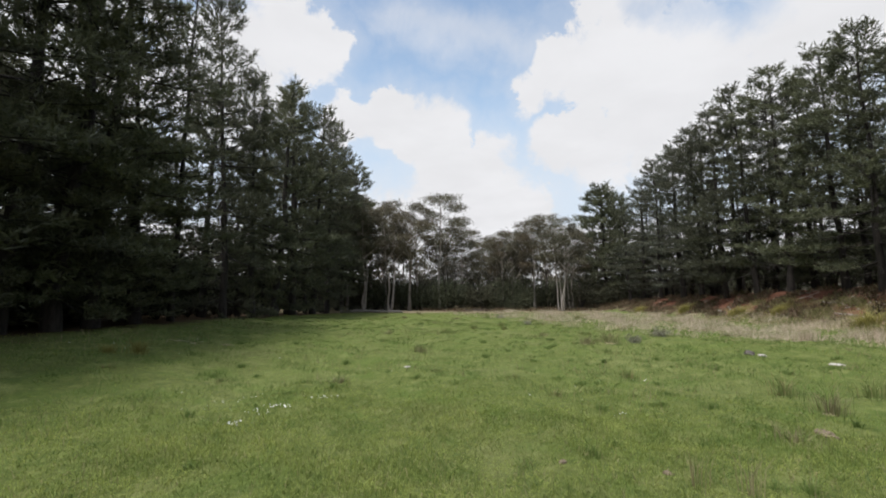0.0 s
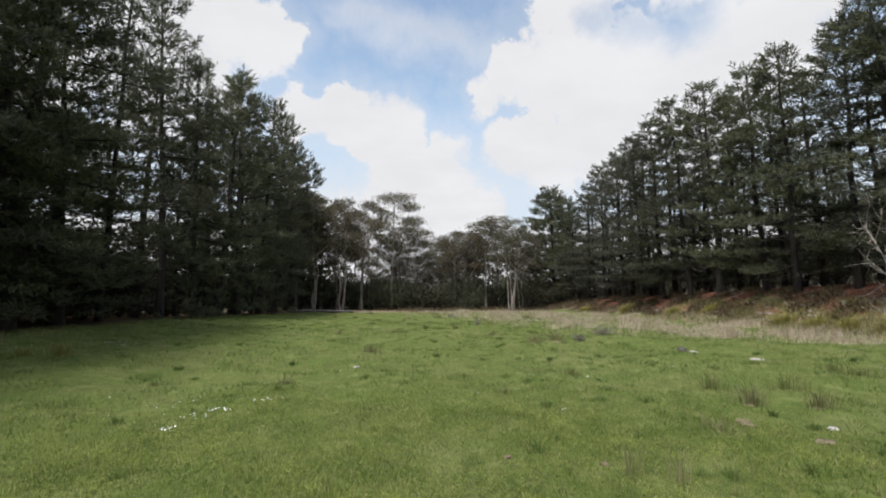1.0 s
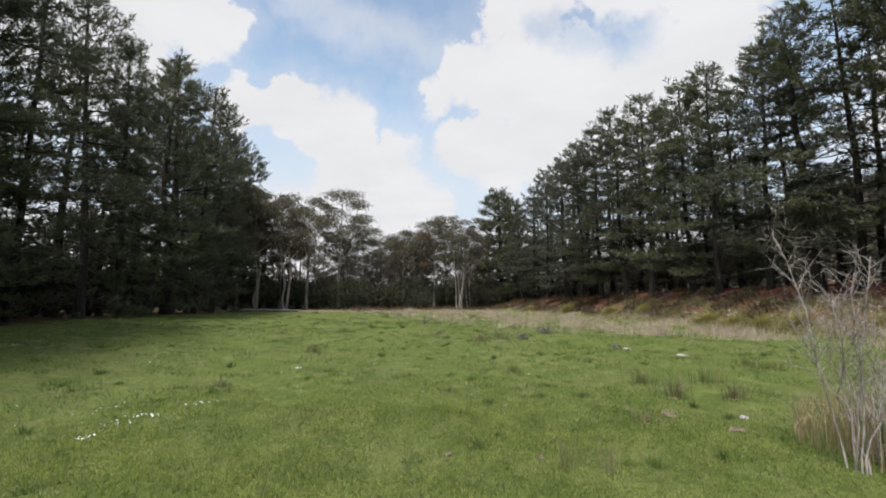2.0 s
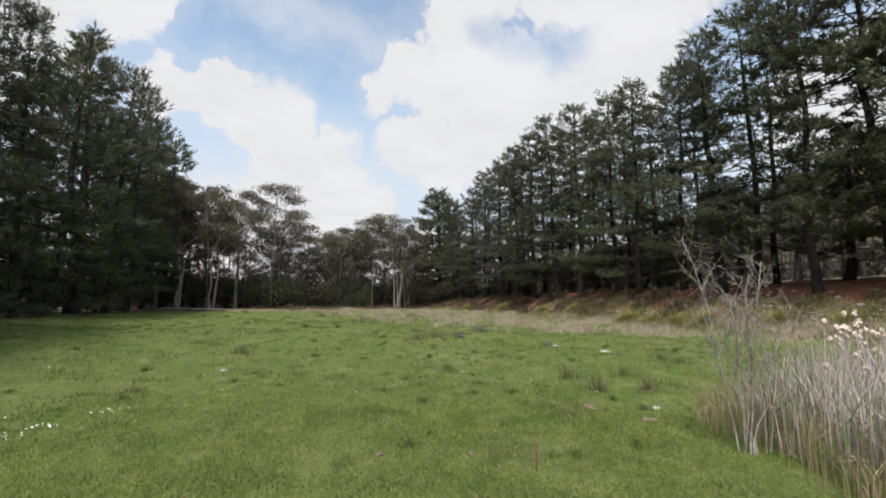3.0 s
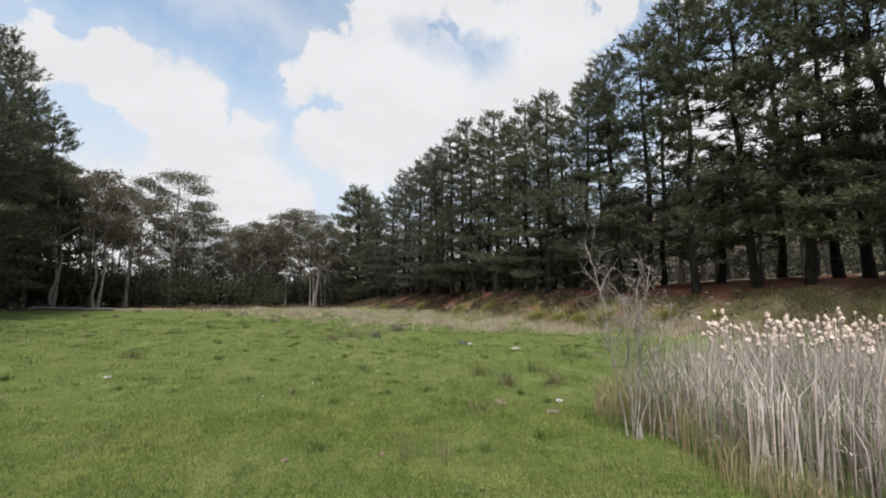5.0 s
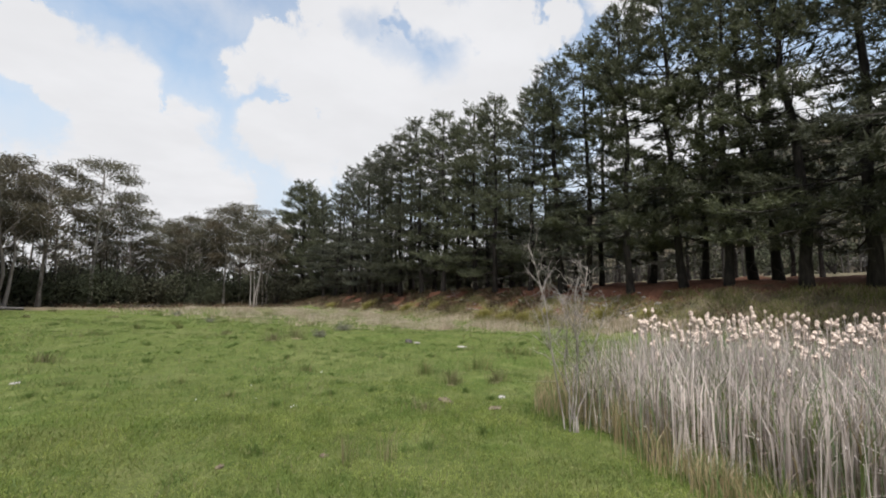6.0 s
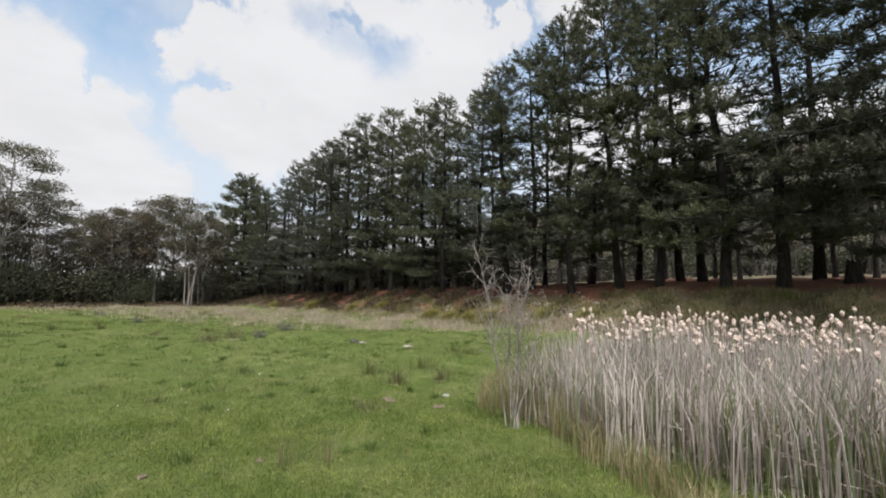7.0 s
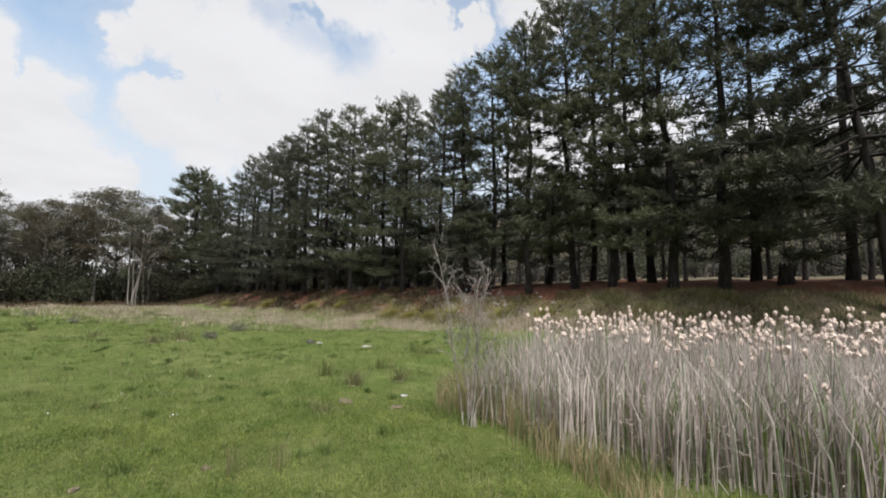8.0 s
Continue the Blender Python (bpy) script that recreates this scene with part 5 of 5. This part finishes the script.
for k in range(150):
    az = rs.uniform(-66, -26)
    p, r = row_spot(az, rs.uniform(17.5, 19.8), -88)
    stone(az, r, rs.uniform(0.04, 0.12), rs.uniform(0.3, 0.55), M_BANKSTONE, "small pale stone on the bank", group="stones on the bank", detail=2)


def stick(az, r, turn, size):
    """A bleached broken stick with a fork, lying on the slope."""
    rng = np.random.default_rng(int(abs(az) * 91 + r * 7))
    g = Geo()
    s = np.linspace(-0.5, 0.5, 6)
    flat = np.column_stack([np.cos(turn) * s * size, np.sin(turn) * s * size]) + rng.normal(0, 0.03, (6, 2))
    foot = spot(az, r)
    path = np.column_stack([flat, land(flat[:, 0] + foot[0], flat[:, 1] + foot[1]) - foot[2] + 0.03])
    tube(g, path, 0.028 * np.linspace(1, 0.5, 6), 5)
    tip = path[3] + np.array([np.cos(turn + 0.7), np.sin(turn + 0.7), 0.25]) * size * 0.35
    tube(g, [path[3], (path[3] + tip) / 2 + rng.normal(0, 0.02, 3), tip], [0.016, 0.012, 0.006], 4)
    ob = new("fallen_stick", g.mesh("fallen_stick", M_TWIG, True))
    ob.location = foot
    tagged(ob, "bleached broken stick lying on the bank", "stick", "sticks on the bank")


for k in range(40):
    az = rs.uniform(-62, -28)
    p, r = row_spot(az, rs.uniform(17.6, 19.8), -88)
    stick(az, r, rs.uniform(0, 6.3), rs.uniform(0.5, 1.5))


def flowers():
    rng = np.random.default_rng(34)
    g = Geo()
    spots = []
    for az, r, n, s in [(25.1, 6.2, 18, 0.09), (22.2, 6.6, 14, 0.13), (20.6, 6.85, 6, 0.1), (19.7, 6.95, 14, 0.07), (15.8, 7.15, 10, 0.09), (14.4, 7.3, 4, 0.1), (24.0, 7.6, 8, 0.3), (27, 7.4, 8, 0.3), (-24.4, 9.0, 4, 0.15), (-21, 6.4, 4, 0.06), (36, 14, 8, 0.6)]:
        c = spot(az, r)
        spots += [(c[0] + rng.normal(0, s), c[1] + rng.normal(0, s * 0.6)) for k in range(n)]
    for az, r in zip(rng.uniform(-60, 45, 16), rng.uniform(7, 13, 16)):
        c = spot(az, r)
        spots.append((c[0], c[1]))
    a = np.arange(8) * np.pi / 4
    for x, y in spots:
        z, size = float(land(x, y)) + rng.uniform(0.03, 0.055), rng.uniform(0.006, 0.0125)
        tilt = rng.normal(0, 0.4, 2)
        ring = np.column_stack([np.cos(a), np.sin(a), np.cos(a) * tilt[0] + np.sin(a) * tilt[1]]) * size
        low = ring * 0.4 - np.array([0, 0, size * 0.5])
        v = np.vstack([ring, low, [[0, 0, size * 0.35]]]) + [x, y, z]
        i = np.arange(8)
        j = (i + 1) % 8
        base = g.n
        g.add(v, np.stack([i, j, 8 + j, 8 + i], -1))
        g.f.append(np.stack([i, j, np.full(8, 16)], -1) + base)
    stuff("white_flowers", g, M_PETAL, "scattered small white daisies in the grass", "flowers")


flowers()


# ---------------------------------------------------------------- logs, stump, fallen wood
def log(name, a, b, radius, mat, label, category="log"):
    g = Geo()
    rng = np.random.default_rng(int(radius * 1000) + 5)
    s = np.linspace(0, 1, 9)
    a, b = np.array(a, float), np.array(b, float)
    path = a + (b - a) * s[:, None] + rng.normal(0, radius * 0.25, (9, 3))
    tube(g, path, radius * (1 - 0.35 * s) * rng.uniform(0.9, 1.1, 9), 9)
    for end, k in ((path[0], 0), (path[-1], 1)):
        ring = g.v[0][:9] if k == 0 else g.v[0][-9:]
        i = np.arange(9)
        g.add(np.vstack([ring, [end]]), np.stack([i, (i + 1) % 9, np.full(9, 9)], -1))
    return tagged(new(name, g.mesh(name, mat, True)), label, category)


p, q = spot(13.2, 42.0), spot(5.4, 41.5)
log("fallen_log", p + [0, 0, 0.16], q + [0, 0, 0.13], 0.15, M_GREYWOOD, "long grey fallen log lying at the field's end")
p, q = spot(-2.5, 44.0), spot(-6.0, 44.5)
log("fallen_log", p + [0, 0, 0.10], q + [0, 0, 0.09], 0.12, M_PINEBARK, "dark fallen log lying at the field's end")
p, _ = row_spot(-88.0, 21.3, -88)


def stump(place):
    """A broad rotten stump with a flared foot and a jagged top."""
    rng = np.random.default_rng(39)
    g = Geo()
    q, high = 14, np.array([-0.15, 0.1, 0.32, 0.58, 0.78])
    a = np.arange(q) * 2 * np.pi / q
    rad = np.array([0.42, 0.29, 0.24, 0.22, 0.19])[:, None] * (1 + 0.12 * np.sin(3 * a + 0.7) + rng.normal(0, 0.05, (5, q)))
    rise = high[:, None] + np.vstack([np.zeros((4, q)), rng.normal(0, 0.14, (1, q))])
    ring = np.stack([np.cos(a) * rad, np.sin(a) * rad, rise + 0 * rad], -1).reshape(-1, 3)
    i, j = np.meshgrid(np.arange(4), np.arange(q), indexing="ij")
    k = (j + 1) % q
    g.add(np.vstack([ring, [[0, 0, 0.55]]]), np.stack([i * q + j, i * q + k, (i + 1) * q + k, (i + 1) * q + j], -1).reshape(-1, 4))
    top = 4 * q + np.arange(q)
    g.f.append(np.stack([top, 4 * q + (np.arange(q) + 1) % q, np.full(q, 5 * q)], -1))
    ob = new("tree_stump", g.mesh("tree_stump", M_PINEBARK))
    ob.location = place
    tagged(ob, "broad dark rotten stump on the bank", "stump")


stump(p)
p, _ = row_spot(-90.2, 23.0, -88)
q, _ = row_spot(-93.0, 23.5, -88)
log("fallen_branch", p + [0, 0, 0.95], q + [0, 0, 0.45], 0.06, M_GREYWOOD, "bleached fallen branch leaning among the pines", "branch")
